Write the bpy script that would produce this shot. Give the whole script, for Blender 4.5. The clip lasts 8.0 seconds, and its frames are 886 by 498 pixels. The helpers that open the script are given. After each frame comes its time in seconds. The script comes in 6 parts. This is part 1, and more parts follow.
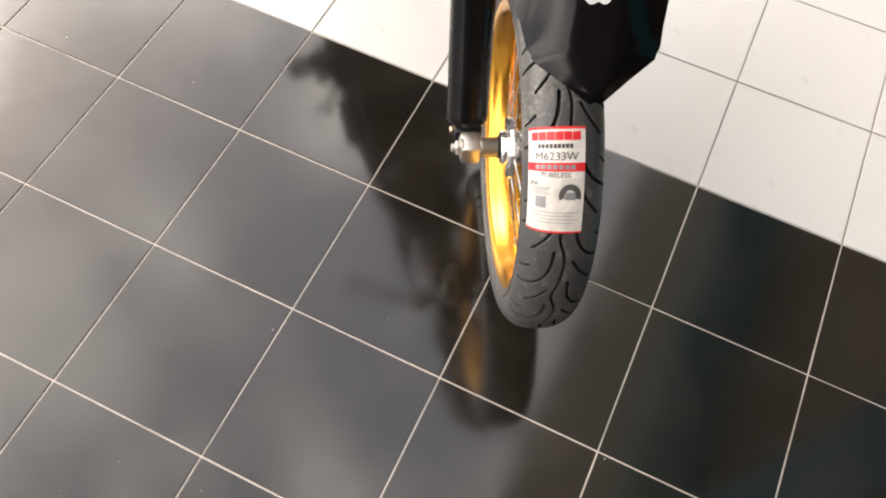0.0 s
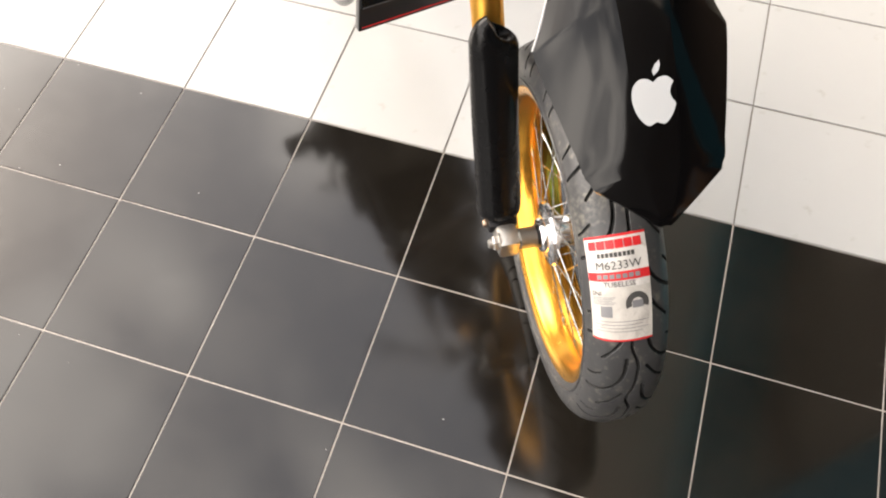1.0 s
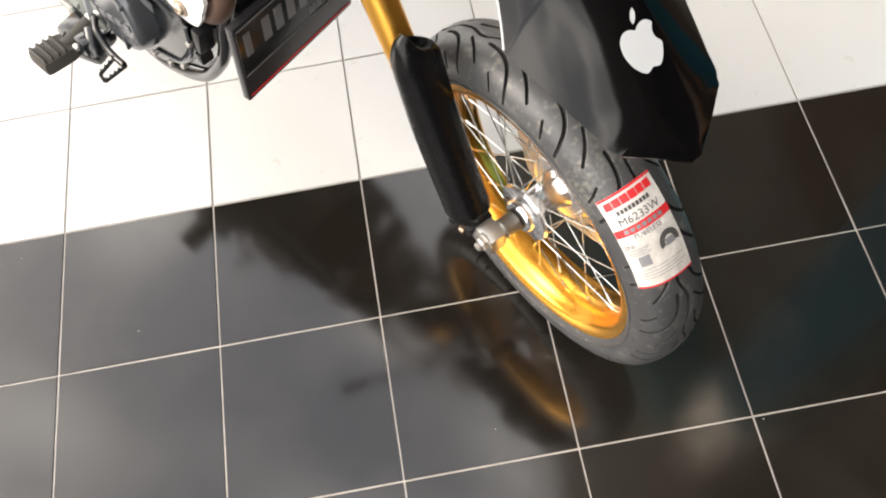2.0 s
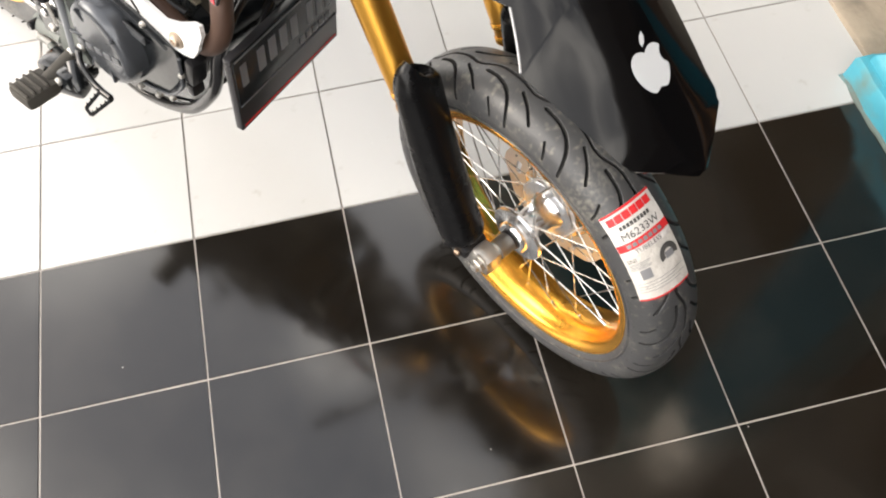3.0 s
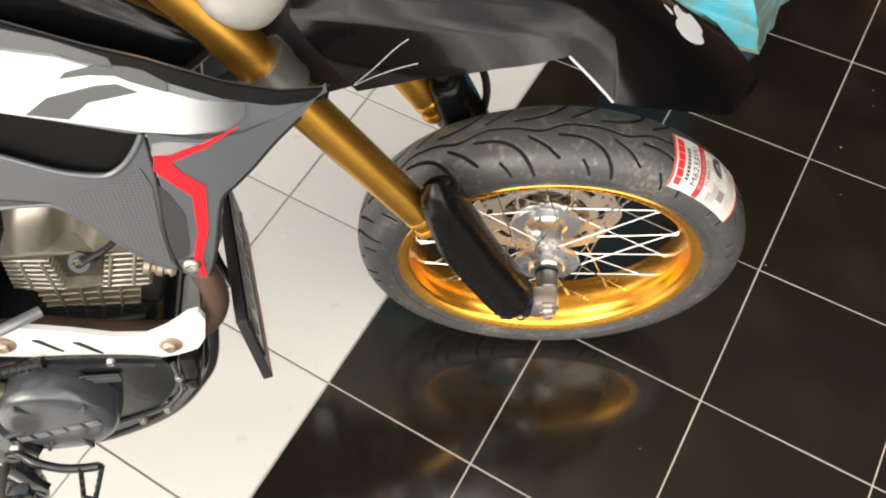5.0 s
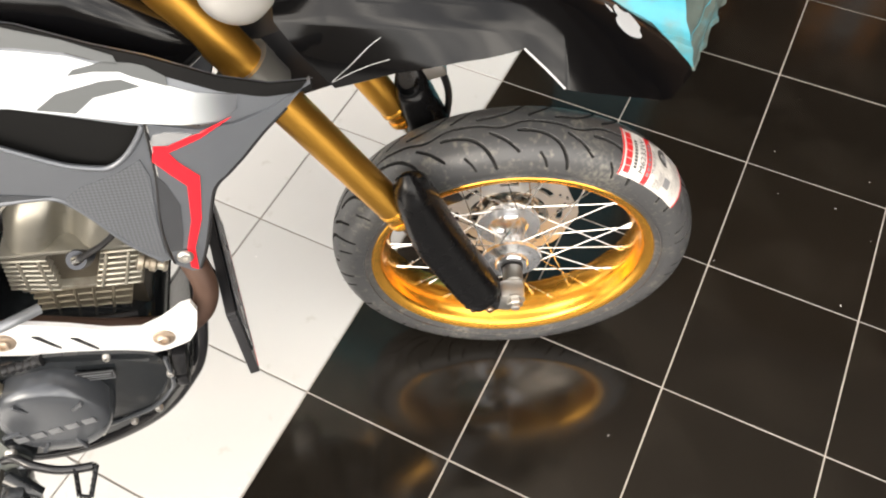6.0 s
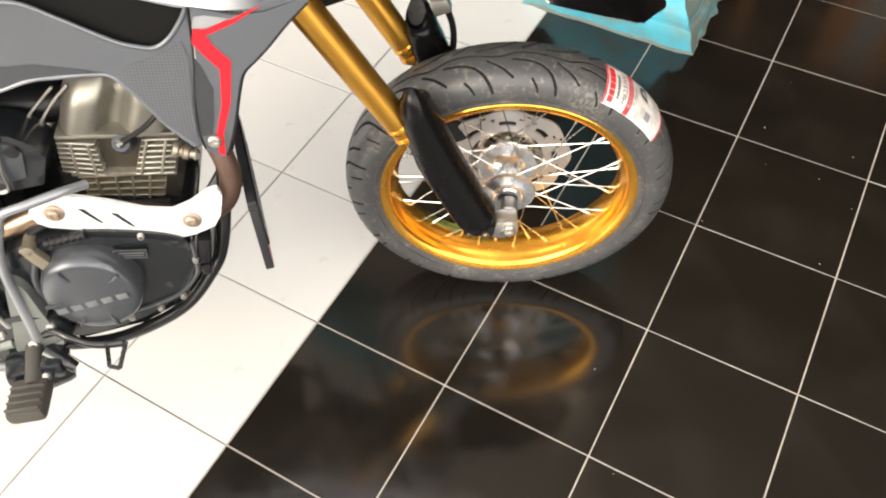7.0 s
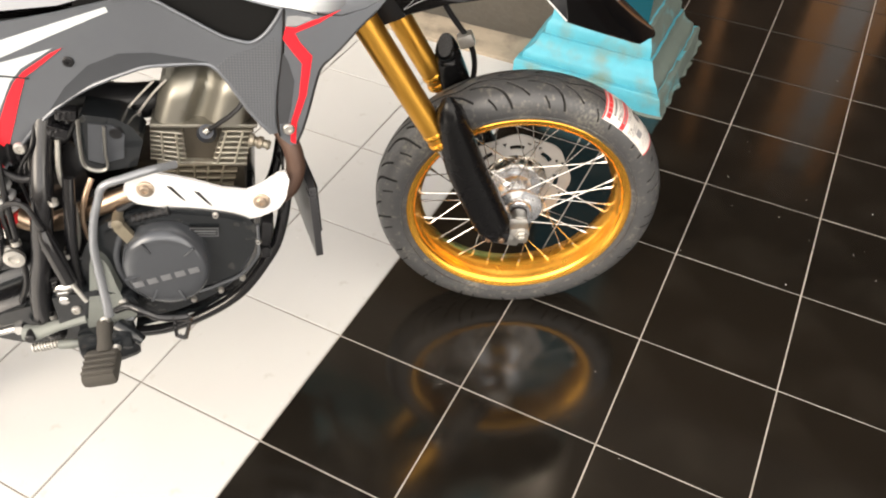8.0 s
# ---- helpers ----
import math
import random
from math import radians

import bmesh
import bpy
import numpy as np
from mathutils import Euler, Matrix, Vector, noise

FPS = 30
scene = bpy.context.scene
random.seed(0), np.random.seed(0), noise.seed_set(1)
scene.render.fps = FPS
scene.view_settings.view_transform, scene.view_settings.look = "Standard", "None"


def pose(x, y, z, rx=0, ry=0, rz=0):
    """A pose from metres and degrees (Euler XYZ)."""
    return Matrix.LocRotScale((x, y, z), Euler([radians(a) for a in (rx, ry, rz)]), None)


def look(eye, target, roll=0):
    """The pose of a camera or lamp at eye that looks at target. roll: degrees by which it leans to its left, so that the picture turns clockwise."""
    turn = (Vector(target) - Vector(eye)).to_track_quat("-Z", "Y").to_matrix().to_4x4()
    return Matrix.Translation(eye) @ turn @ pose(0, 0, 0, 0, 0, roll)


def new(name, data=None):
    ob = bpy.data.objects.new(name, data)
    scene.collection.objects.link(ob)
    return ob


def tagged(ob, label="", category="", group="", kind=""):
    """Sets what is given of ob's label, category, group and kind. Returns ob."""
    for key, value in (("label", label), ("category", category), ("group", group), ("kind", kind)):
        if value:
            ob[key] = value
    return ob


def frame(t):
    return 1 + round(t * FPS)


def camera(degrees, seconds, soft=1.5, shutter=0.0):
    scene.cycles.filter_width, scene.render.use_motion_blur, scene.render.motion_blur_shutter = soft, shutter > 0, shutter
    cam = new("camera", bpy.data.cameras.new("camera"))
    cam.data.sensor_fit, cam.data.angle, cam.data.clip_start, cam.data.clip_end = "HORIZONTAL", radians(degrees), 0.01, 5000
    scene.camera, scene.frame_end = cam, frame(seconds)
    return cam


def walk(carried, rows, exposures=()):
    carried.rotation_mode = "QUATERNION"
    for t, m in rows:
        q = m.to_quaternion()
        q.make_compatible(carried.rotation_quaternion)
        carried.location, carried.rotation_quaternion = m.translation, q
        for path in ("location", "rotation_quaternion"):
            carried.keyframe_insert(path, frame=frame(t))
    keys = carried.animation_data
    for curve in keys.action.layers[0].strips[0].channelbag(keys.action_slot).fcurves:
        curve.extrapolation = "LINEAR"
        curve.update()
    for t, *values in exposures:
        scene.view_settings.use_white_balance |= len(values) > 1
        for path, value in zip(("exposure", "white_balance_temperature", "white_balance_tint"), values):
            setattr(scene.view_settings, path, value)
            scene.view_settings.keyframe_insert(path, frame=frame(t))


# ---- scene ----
cam = camera(58.3, 8.0, soft=2.0)
PATH = [
    (0, (1.034, 0.444, 1.354), (0.159, 0.119, -0.415), 5.5),
    (0.5, (0.998, 0.38, 1.375), (0.097, 0.079, -0.385), 3.4),
    (1, (0.904, 0.306, 1.375), (0.022, -0.002, -0.394), -2.1),
    (1.5, (0.854, 0.214, 1.363), (-0.017, 0.045, -0.43), -8.2),
    (1.7, (0.843, 0.166, 1.361), (-0.018, 0.096, -0.443), -10.3),
    (2.8, (0.864, 0.055, 1.386), (-0.062, 0.229, -0.379), -2.9),
    (3, (0.854, 0.033, 1.381), (-0.061, 0.217, -0.388), -2.0),
    (3.5, (0.756, -0.023, 1.349), (-0.108, 0.257, -0.433), -3.1),
    (4, (0.61, -0.091, 1.373), (-0.201, 0.257, -0.422), -8.7),
    (4.5, (0.522, -0.2, 1.382), (-0.183, 0.376, -0.399), -7.9),
    (5, (0.501, -0.294, 1.38), (-0.077, 0.511, -0.357), -6.0),
    (5.2, (0.503, -0.316, 1.387), (-0.048, 0.534, -0.337), -5.3),
    (6.3, (0.579, -0.445, 1.408), (0.043, 0.523, -0.258), -2.9),
    (6.5, (0.62, -0.487, 1.407), (0.029, 0.471, -0.246), -4.0),
    (7, (0.67, -0.577, 1.405), (0.056, 0.416, -0.219), -3.2),
    (7.5, (0.679, -0.745, 1.409), (0.069, 0.371, -0.135), -2.6),
    (8, (0.694, -0.891, 1.401), (0.0715, 0.367, -0.0225), 0.86),
]
EXPOSURES = [(0.0, 1.19, 7100, 13), (0.5, 1.22, 7150, 13), (1.0, 1.15, 7100, 12), (1.5, 1.19, 7000, 11), (3.0, 1.02, 6850, 10), (3.7, 0.95, 6950, 10), (5.2, 0.97, 7200, 10), (6.3, 1.25, 7050, 10), (7.0, 1.22, 7150, 10), (8.0, 1.03, 7300, 11)]
walk(cam, [(t, look(eye, target, roll)) for t, eye, target, roll in PATH], EXPOSURES)

# ---- light ----
world = bpy.data.worlds.new("world")
scene.world = world
world.use_nodes = True
sky = world.node_tree.nodes.new("ShaderNodeTexSky")
sky.sky_type = "NISHITA"
sky.sun_disc = False
sky.sun_elevation = radians(32)
sky.sun_rotation = radians(195)
sky.air_density, sky.dust_density, sky.ozone_density = 1.0, 3.0, 1.0
wn, wl = world.node_tree.nodes, world.node_tree.links
cloud_at = wn.new("ShaderNodeTexCoord")
cloud_noise = wn.new("ShaderNodeTexNoise")
cloud_noise.inputs["Scale"].default_value, cloud_noise.inputs["Detail"].default_value, cloud_noise.inputs["Roughness"].default_value = 5.2, 7.0, 0.6
wl.new(cloud_at.outputs["Generated"], cloud_noise.inputs["Vector"])
cloud_cover = wn.new("ShaderNodeMapRange")
cloud_cover.inputs["From Min"].default_value, cloud_cover.inputs["From Max"].default_value, cloud_cover.inputs["To Min"].default_value = 0.45, 0.6, 0.27
wl.new(cloud_noise.outputs[0], cloud_cover.inputs["Value"])
cloud_mix = wn.new("ShaderNodeMix")
cloud_mix.data_type = "RGBA"
height = wn.new("ShaderNodeSeparateXYZ")
wl.new(cloud_at.outputs["Generated"], height.inputs[0])
overhead = wn.new("ShaderNodeMapRange")
overhead.inputs["From Min"].default_value, overhead.inputs["From Max"].default_value = 0.55, 0.95
wl.new(height.outputs["Z"], overhead.inputs["Value"])
cloud_tone = wn.new("ShaderNodeMix")
cloud_tone.data_type = "RGBA"
cloud_tone.inputs["A"].default_value = (28.0, 27.3, 26.6, 1)
cloud_tone.inputs["B"].default_value = (11.5, 11.4, 11.4, 1)
wl.new(overhead.outputs[0], cloud_tone.inputs["Factor"])
wl.new(cloud_tone.outputs["Result"], cloud_mix.inputs["B"])
wl.new(cloud_cover.outputs[0], cloud_mix.inputs["Factor"])
wl.new(sky.outputs[0], cloud_mix.inputs["A"])
wl.new(cloud_mix.outputs["Result"], wn["Background"].inputs[0])
world.node_tree.nodes["Background"].inputs[1].default_value = 0.15
sun_data = bpy.data.lights.new("sun", "SUN")
sun_data.energy, sun_data.angle, sun_data.color = 0.9, radians(30), (1.0, 0.96, 0.9)
sun = new("sun", sun_data)
sun.matrix_world = look((-2.2, -8, 4.8), (0.0, 0.0, 0.0))


# ---- materials ----
def mat(name, color, rough=0.5, metal=0.0, vary=0.12, scale=30.0, bump=0.0, coat=0.0, rough_vary=0.1, dirt=None, per_object=0.0, per_island=0.0, fine=None):
    """A surface with colour and gloss that vary at two scales, and a fine relief."""
    m = bpy.data.materials.new(name)
    m.use_nodes = True
    nt, nodes, links = m.node_tree, m.node_tree.nodes, m.node_tree.links
    bsdf = nodes["Principled BSDF"]
    coord = nodes.new("ShaderNodeTexCoord")

    def noise_at(s, detail=4.0):
        n = nodes.new("ShaderNodeTexNoise")
        n.inputs["Scale"].default_value, n.inputs["Detail"].default_value = s, detail
        links.new(coord.outputs["Object"], n.inputs["Vector"])
        return n

    def math_node(op, a, b):
        n = nodes.new("ShaderNodeMath")
        n.operation = op
        for i, v in enumerate((a, b)):
            if isinstance(v, (int, float)):
                n.inputs[i].default_value = v
            else:
                links.new(v, n.inputs[i])
        return n.outputs[0]

    big, small = noise_at(scale * 0.12), noise_at(scale, 6.0)
    mix = math_node("ADD", math_node("MULTIPLY", big.outputs[0], 0.6), math_node("MULTIPLY", small.outputs[0], 0.4))
    value = math_node("ADD", math_node("MULTIPLY", math_node("SUBTRACT", mix, 0.5), 2 * vary), 1.0)
    if per_object:
        info = nodes.new("ShaderNodeObjectInfo")
        value = math_node("MULTIPLY", value, math_node("ADD", math_node("MULTIPLY", math_node("SUBTRACT", info.outputs["Random"], 0.5), 2 * per_object), 1.0))
    if per_island:
        geo = nodes.new("ShaderNodeNewGeometry")
        value = math_node("MULTIPLY", value, math_node("ADD", math_node("MULTIPLY", math_node("SUBTRACT", geo.outputs["Random Per Island"], 0.5), 2 * per_island), 1.0))
    tint = nodes.new("ShaderNodeMix")
    tint.data_type, tint.blend_type = "RGBA", "MULTIPLY"
    tint.inputs["Factor"].default_value = 1.0
    tint.inputs["A"].default_value = (*color, 1)
    links.new(value, tint.inputs["B"])
    out = tint.outputs["Result"]
    if dirt:
        d_color, d_low, d_high, d_scale = dirt
        ramp = nodes.new("ShaderNodeMapRange")
        ramp.inputs["From Min"].default_value, ramp.inputs["From Max"].default_value = d_low, d_high
        links.new(noise_at(d_scale, 8.0).outputs[0], ramp.inputs["Value"])
        over = nodes.new("ShaderNodeMix")
        over.data_type = "RGBA"
        links.new(ramp.outputs[0], over.inputs["Factor"])
        links.new(out, over.inputs["A"])
        over.inputs["B"].default_value = (*d_color, 1)
        out = over.outputs["Result"]
    links.new(out, bsdf.inputs["Base Color"])
    links.new(math_node("ADD", math_node("MULTIPLY", math_node("SUBTRACT", mix, 0.5), 2 * rough_vary), rough), bsdf.inputs["Roughness"])
    bsdf.inputs["Metallic"].default_value = metal
    bsdf.inputs["Coat Weight"].default_value = coat
    bsdf.inputs["Coat Roughness"].default_value = 0.08
    if bump:
        b = nodes.new("ShaderNodeBump")
        b.inputs["Strength"].default_value, b.inputs["Distance"].default_value = 0.6, bump
        links.new((noise_at(fine, 5.0) if fine else small).outputs[0], b.inputs["Height"])
        links.new(b.outputs[0], bsdf.inputs["Normal"])
    return m


BLACK_TILE = mat("black_glazed_tile", (0.0068, 0.0056, 0.0044), 0.125, vary=0.35, scale=22, rough_vary=0.13, per_object=0.14, dirt=((0.017, 0.0145, 0.0115), 0.5, 0.95, 6.0))
WHITE_TILE = mat("white_glazed_tile", (0.48, 0.477, 0.467), 0.2, vary=0.035, scale=12, rough_vary=0.1, per_object=0.025, dirt=((0.33, 0.295, 0.25), 0.645, 0.92, 19.0))
BLACK_TILE.node_tree.nodes["Principled BSDF"].inputs["IOR"].default_value = 1.65
GROUT_PALE = mat("pale_grout", (0.4, 0.36, 0.325), 0.6, vary=0.35, scale=60, bump=0.001, dirt=((0.17, 0.14, 0.12), 0.58, 0.8, 3.5))
GROUT_GREY = mat("grey_grout", (0.2, 0.18, 0.16), 0.9, vary=0.35, scale=60, bump=0.001)
CEMENT = mat("stained_cement", (0.3, 0.25, 0.19), 0.92, vary=0.3, scale=40, bump=0.006, dirt=((0.1, 0.085, 0.07), 0.5, 0.75, 9.0))
EARTH = mat("dark_ground", (0.1, 0.09, 0.075), 0.95, vary=0.4, scale=30, bump=0.01)
TEAL = mat("turquoise_paint", (0.056, 0.32, 0.41), 0.5, vary=0.25, scale=35, bump=0.002, dirt=((0.13, 0.21, 0.18), 0.48, 0.72, 13.0))
# the shaft's dim floor reflection is put into a darker teal than the base
SHAFT_DIM_TEAL = mat("reflection_dimmed_turquoise", (0.003, 0.052, 0.072), 0.7, vary=0.2, scale=20, bump=0.002, dirt=((0.02, 0.055, 0.062), 0.55, 0.8, 6.0))
SHAFT_DIM_TEAL.node_tree.nodes["Principled BSDF"].inputs["Specular IOR Level"].default_value = 0.1
BEAM_TEAL = mat("turquoise_beam_paint", (0.045, 0.24, 0.3), 0.55, vary=0.2, scale=12, bump=0.002)
WALL = mat("brown_wall", (0.04, 0.022, 0.0125), 0.8, vary=0.2, scale=6, bump=0.002)
# surface of the unseen wall added against low sky light
SKY_BLOCK = mat("sky_block_surface", (0.13, 0.11, 0.09), 0.9, vary=0.35, scale=5, bump=0.003, dirt=((0.06, 0.065, 0.045), 0.5, 0.7, 1.2))
CEILING = mat("dark_ceiling_boards", (0.5, 0.37, 0.255), 0.8, vary=0.2, scale=8)
LIT_CREAM = mat("lit_cream_paint", (0.82, 0.74, 0.65), 0.7, vary=0.12, scale=5)
WOOD = mat("orange_wood", (0.42, 0.19, 0.06), 0.5, vary=0.2, scale=14)
STEEL_DOOR = mat("grey_door_paint", (0.34, 0.34, 0.36), 0.5, vary=0.08, scale=14)
RUBBER = mat("grey_black_rubber", (0.047, 0.0475, 0.0495), 0.44, vary=0.2, scale=120, bump=0.0006, dirt=((0.17, 0.16, 0.135), 0.57, 0.82, 90.0))
# dry dust lying in broad patches, broken up by fine grain
dust_nodes, dust_links = RUBBER.node_tree.nodes, RUBBER.node_tree.links
dust_fac = []
for dust_scale, dust_low, dust_high in ((11.0, 0.5, 0.68), (170.0, 0.42, 0.72)):
    dust_noise, dust_ramp = dust_nodes.new("ShaderNodeTexNoise"), dust_nodes.new("ShaderNodeMapRange")
    dust_noise.inputs["Scale"].default_value, dust_noise.inputs["Detail"].default_value = dust_scale, 5.0
    dust_ramp.inputs["From Min"].default_value, dust_ramp.inputs["From Max"].default_value = dust_low, dust_high
    dust_links.new(dust_nodes["Texture Coordinate"].outputs["Object"], dust_noise.inputs["Vector"])
    dust_links.new(dust_noise.outputs[0], dust_ramp.inputs["Value"])
    dust_fac.append(dust_ramp.outputs[0])
dust_product, dust_over = dust_nodes.new("ShaderNodeMath"), dust_nodes.new("ShaderNodeMix")
dust_product.operation, dust_over.data_type = "MULTIPLY", "RGBA"
dust_links.new(dust_fac[0], dust_product.inputs[0])
dust_links.new(dust_fac[1], dust_product.inputs[1])
dust_links.new(dust_product.outputs[0], dust_over.inputs["Factor"])
dust_links.new(dust_nodes["Principled BSDF"].inputs["Base Color"].links[0].from_socket, dust_over.inputs["A"])
dust_over.inputs["B"].default_value = (0.15, 0.143, 0.125, 1)
dust_links.new(dust_over.outputs["Result"], dust_nodes["Principled BSDF"].inputs["Base Color"])
# near-black, so the shade inside the tread grooves is put into the rubber
GROOVE_SHADE = mat("groove_shade_rubber", (0.006, 0.006, 0.006), 0.9, vary=0.1, scale=90)
GOLD = mat("gold_anodised_alloy", (0.82, 0.4, 0.058), 0.25, 0.9, vary=0.08, scale=40, rough_vary=0.08)
GOLD_FORK = mat("gold_anodised_tube", (0.72, 0.375, 0.068), 0.37, 1.0, vary=0.08, scale=40, rough_vary=0.06)
CHROME = mat("polished_steel", (0.56, 0.555, 0.54), 0.25, 1.0, vary=0.05, scale=60)
ALLOY = mat("bare_alloy", (0.52, 0.505, 0.475), 0.42, 0.95, vary=0.14, scale=50, bump=0.0008)
HUB = mat("polished_alloy", (0.8, 0.81, 0.83), 0.17, 0.9, vary=0.1, scale=50)
DISC = mat("brake_disc_steel", (0.5, 0.49, 0.475), 0.42, 0.75, vary=0.18, scale=60)
CARRIER = mat("polished_disc_carrier", (0.62, 0.57, 0.5), 0.2, 1.0, vary=0.1, scale=60)
CAST = mat("dusty_cast_alloy", (0.38, 0.36, 0.305), 0.42, 0.75, vary=0.3, scale=40, bump=0.0015, dirt=((0.16, 0.12, 0.08), 0.5, 0.8, 25.0))
HEAD_METAL = mat("smooth_head_alloy", (0.27, 0.258, 0.225), 0.46, 0.95, vary=0.18, scale=40, bump=0.0006, dirt=((0.2, 0.17, 0.13), 0.6, 0.85, 22.0))
BARREL_EDGE = mat("dusty_brown_barrel_fin", (0.2, 0.175, 0.13), 0.5, 0.6, vary=0.3, scale=50, bump=0.001)
BARREL = mat("sooty_brown_barrel", (0.05, 0.042, 0.031), 0.55, 0.5, vary=0.3, scale=50, bump=0.001)
PEG_RUBBER = mat("dusty_brown_rubber", (0.04, 0.036, 0.03), 0.85, vary=0.25, scale=70, bump=0.001)
BLUE_BLACK = mat("blue_black_rubber", (0.014, 0.018, 0.028), 0.35, vary=0.15, scale=60)
DUSTY_CAST = mat("dusty_grey_green_casting", (0.13, 0.14, 0.13), 0.6, 0.3, vary=0.3, scale=50, bump=0.001)
CASE_BLACK = mat("black_engine_paint", (0.009, 0.0105, 0.012), 0.2, vary=0.2, scale=45, bump=0.0008, dirt=((0.06, 0.058, 0.052), 0.64, 0.9, 24.0))
COVER_GREY = mat("graphite_engine_cover", (0.062, 0.067, 0.075), 0.22, 0.4, vary=0.15, scale=50)
BLACK_GLOSS = mat("black_gloss_plastic", (0.0022, 0.0022, 0.0025), 0.12, vary=0.2, scale=20, rough_vary=0.04)
BLACK_GLOSS.node_tree.nodes["Principled BSDF"].inputs["Specular IOR Level"].default_value = 0.24
BLACK_MATT = mat("black_matt_plastic", (0.009, 0.009, 0.01), 0.34, vary=0.2, scale=60, bump=0.0005)
BLACK_MATT.node_tree.nodes["Principled BSDF"].inputs["Specular IOR Level"].default_value = 0.3
GUARD_BLACK = mat("black_satin_guard_plastic", (0.0038, 0.0038, 0.0042), 0.27, vary=0.2, scale=50, rough_vary=0.06, bump=0.0003)
GUARD_BLACK.node_tree.nodes["Principled BSDF"].inputs["Specular IOR Level"].default_value = 0.2
BLACK_FRAME = mat("black_frame_paint", (0.008, 0.008, 0.009), 0.18, vary=0.2, scale=40)
GREY_PLASTIC = mat("graphite_grey_plastic", (0.112, 0.121, 0.136), 0.36, 0.45, vary=0.1, scale=50, coat=0.2)
WHITE_BEND_SHADE = mat("white_film_with_bend_shading", (0.44, 0.47, 0.48), 0.25, vary=0.04, scale=30, coat=0.4)
# white film: its gloss falloff round the panel bend is painted as grey
fade_nodes, fade_links = WHITE_BEND_SHADE.node_tree.nodes, WHITE_BEND_SHADE.node_tree.links
fade_xyz, fade, fade_mix = fade_nodes.new("ShaderNodeSeparateXYZ"), fade_nodes.new("ShaderNodeMapRange"), fade_nodes.new("ShaderNodeMix")
fade_mix.data_type = "RGBA"
fade.interpolation_type = "SMOOTHSTEP"
fade.inputs["From Min"].default_value, fade.inputs["From Max"].default_value = 0.005, 0.07
fade_links.new(fade_nodes["Texture Coordinate"].outputs["Object"], fade_xyz.inputs[0])
fade_links.new(fade_xyz.outputs["X"], fade.inputs["Value"])
fade_links.new(fade.outputs[0], fade_mix.inputs["Factor"])
fade_mix.inputs["A"].default_value, fade_mix.inputs["B"].default_value = (0.44, 0.47, 0.48, 1), (0.075, 0.08, 0.09, 1)
fade_links.new(fade_mix.outputs["Result"], fade_nodes["Principled BSDF"].inputs["Base Color"])
GREY_GLOSS = mat("glossy_grey_film", (0.045, 0.05, 0.052), 0.3, vary=0.1, scale=40)
# shroud facet: the dark that it reflects is put into its colour
FACET_REFLECTION = mat("facet_dark_reflection", (0.036, 0.038, 0.042), 0.16, vary=0.15, scale=40)
FACET_REFLECTION.node_tree.nodes["Principled BSDF"].inputs["Specular IOR Level"].default_value = 0.4
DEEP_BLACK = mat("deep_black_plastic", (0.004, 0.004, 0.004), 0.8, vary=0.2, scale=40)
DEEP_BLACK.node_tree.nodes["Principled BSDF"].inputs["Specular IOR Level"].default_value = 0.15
CARBON = mat("dimpled_grey_plastic", (0.1, 0.106, 0.118), 0.38, 0.4, vary=0.2, scale=400, bump=0.004)
weave = CARBON.node_tree.nodes.new("ShaderNodeTexChecker")
weave.inputs["Scale"].default_value = 330.0
weave_at = CARBON.node_tree.nodes.new("ShaderNodeMapping")
weave_at.inputs["Rotation"].default_value = (0.0, radians(38), 0.0)
CARBON.node_tree.links.new(CARBON.node_tree.nodes["Texture Coordinate"].outputs["Object"], weave_at.inputs["Vector"])
CARBON.node_tree.links.new(weave_at.outputs[0], weave.inputs["Vector"])
CARBON.node_tree.links.new(weave.outputs["Fac"], CARBON.node_tree.nodes["Bump"].inputs["Height"])
weave_mix = CARBON.node_tree.nodes.new("ShaderNodeMix")
weave_mix.data_type = "RGBA"
weave_mix.inputs["A"].default_value, weave_mix.inputs["B"].default_value = (0.09, 0.096, 0.107, 1), (0.125, 0.134, 0.148, 1)
CARBON.node_tree.links.new(weave.outputs["Fac"], weave_mix.inputs["Factor"])
CARBON.node_tree.links.new(weave_mix.outputs["Result"], CARBON.node_tree.nodes["Principled BSDF"].inputs["Base Color"])
WHITE_PAINT = mat("white_graphic_film", (0.44, 0.47, 0.48), 0.25, vary=0.04, scale=30, coat=0.4)
BRIGHT_FILM = mat("silver_graphic_film", (0.5, 0.51, 0.52), 0.2, 0.7, vary=0.25, scale=60)
RED = mat("red_graphic_film", (0.66, 0.012, 0.022), 0.35, vary=0.05, scale=40)
LOGO_WHITE = mat("pale_vinyl", (0.5, 0.51, 0.52), 0.5, vary=0.03, scale=30)
PAPER = mat("white_sticker_paper", (0.64, 0.615, 0.585), 0.4, vary=0.1, scale=60, bump=0.005, fine=55.0)
PAPER_GREY = mat("worn_sticker_foot", (0.55, 0.52, 0.48), 0.4, vary=0.3, scale=70, bump=0.006, fine=50.0)
STICKER_RED = mat("sticker_red_ink", (0.62, 0.02, 0.025), 0.5, vary=0.08, scale=60)
INK = mat("dark_ink", (0.06, 0.058, 0.056), 0.5, vary=0.1, scale=60)
HEAT_SILVER = mat("silver_heat_shield_paint", (0.72, 0.72, 0.72), 0.3, 0.25, vary=0.05, scale=40, dirt=((0.5, 0.47, 0.42), 0.66, 0.9, 20.0))
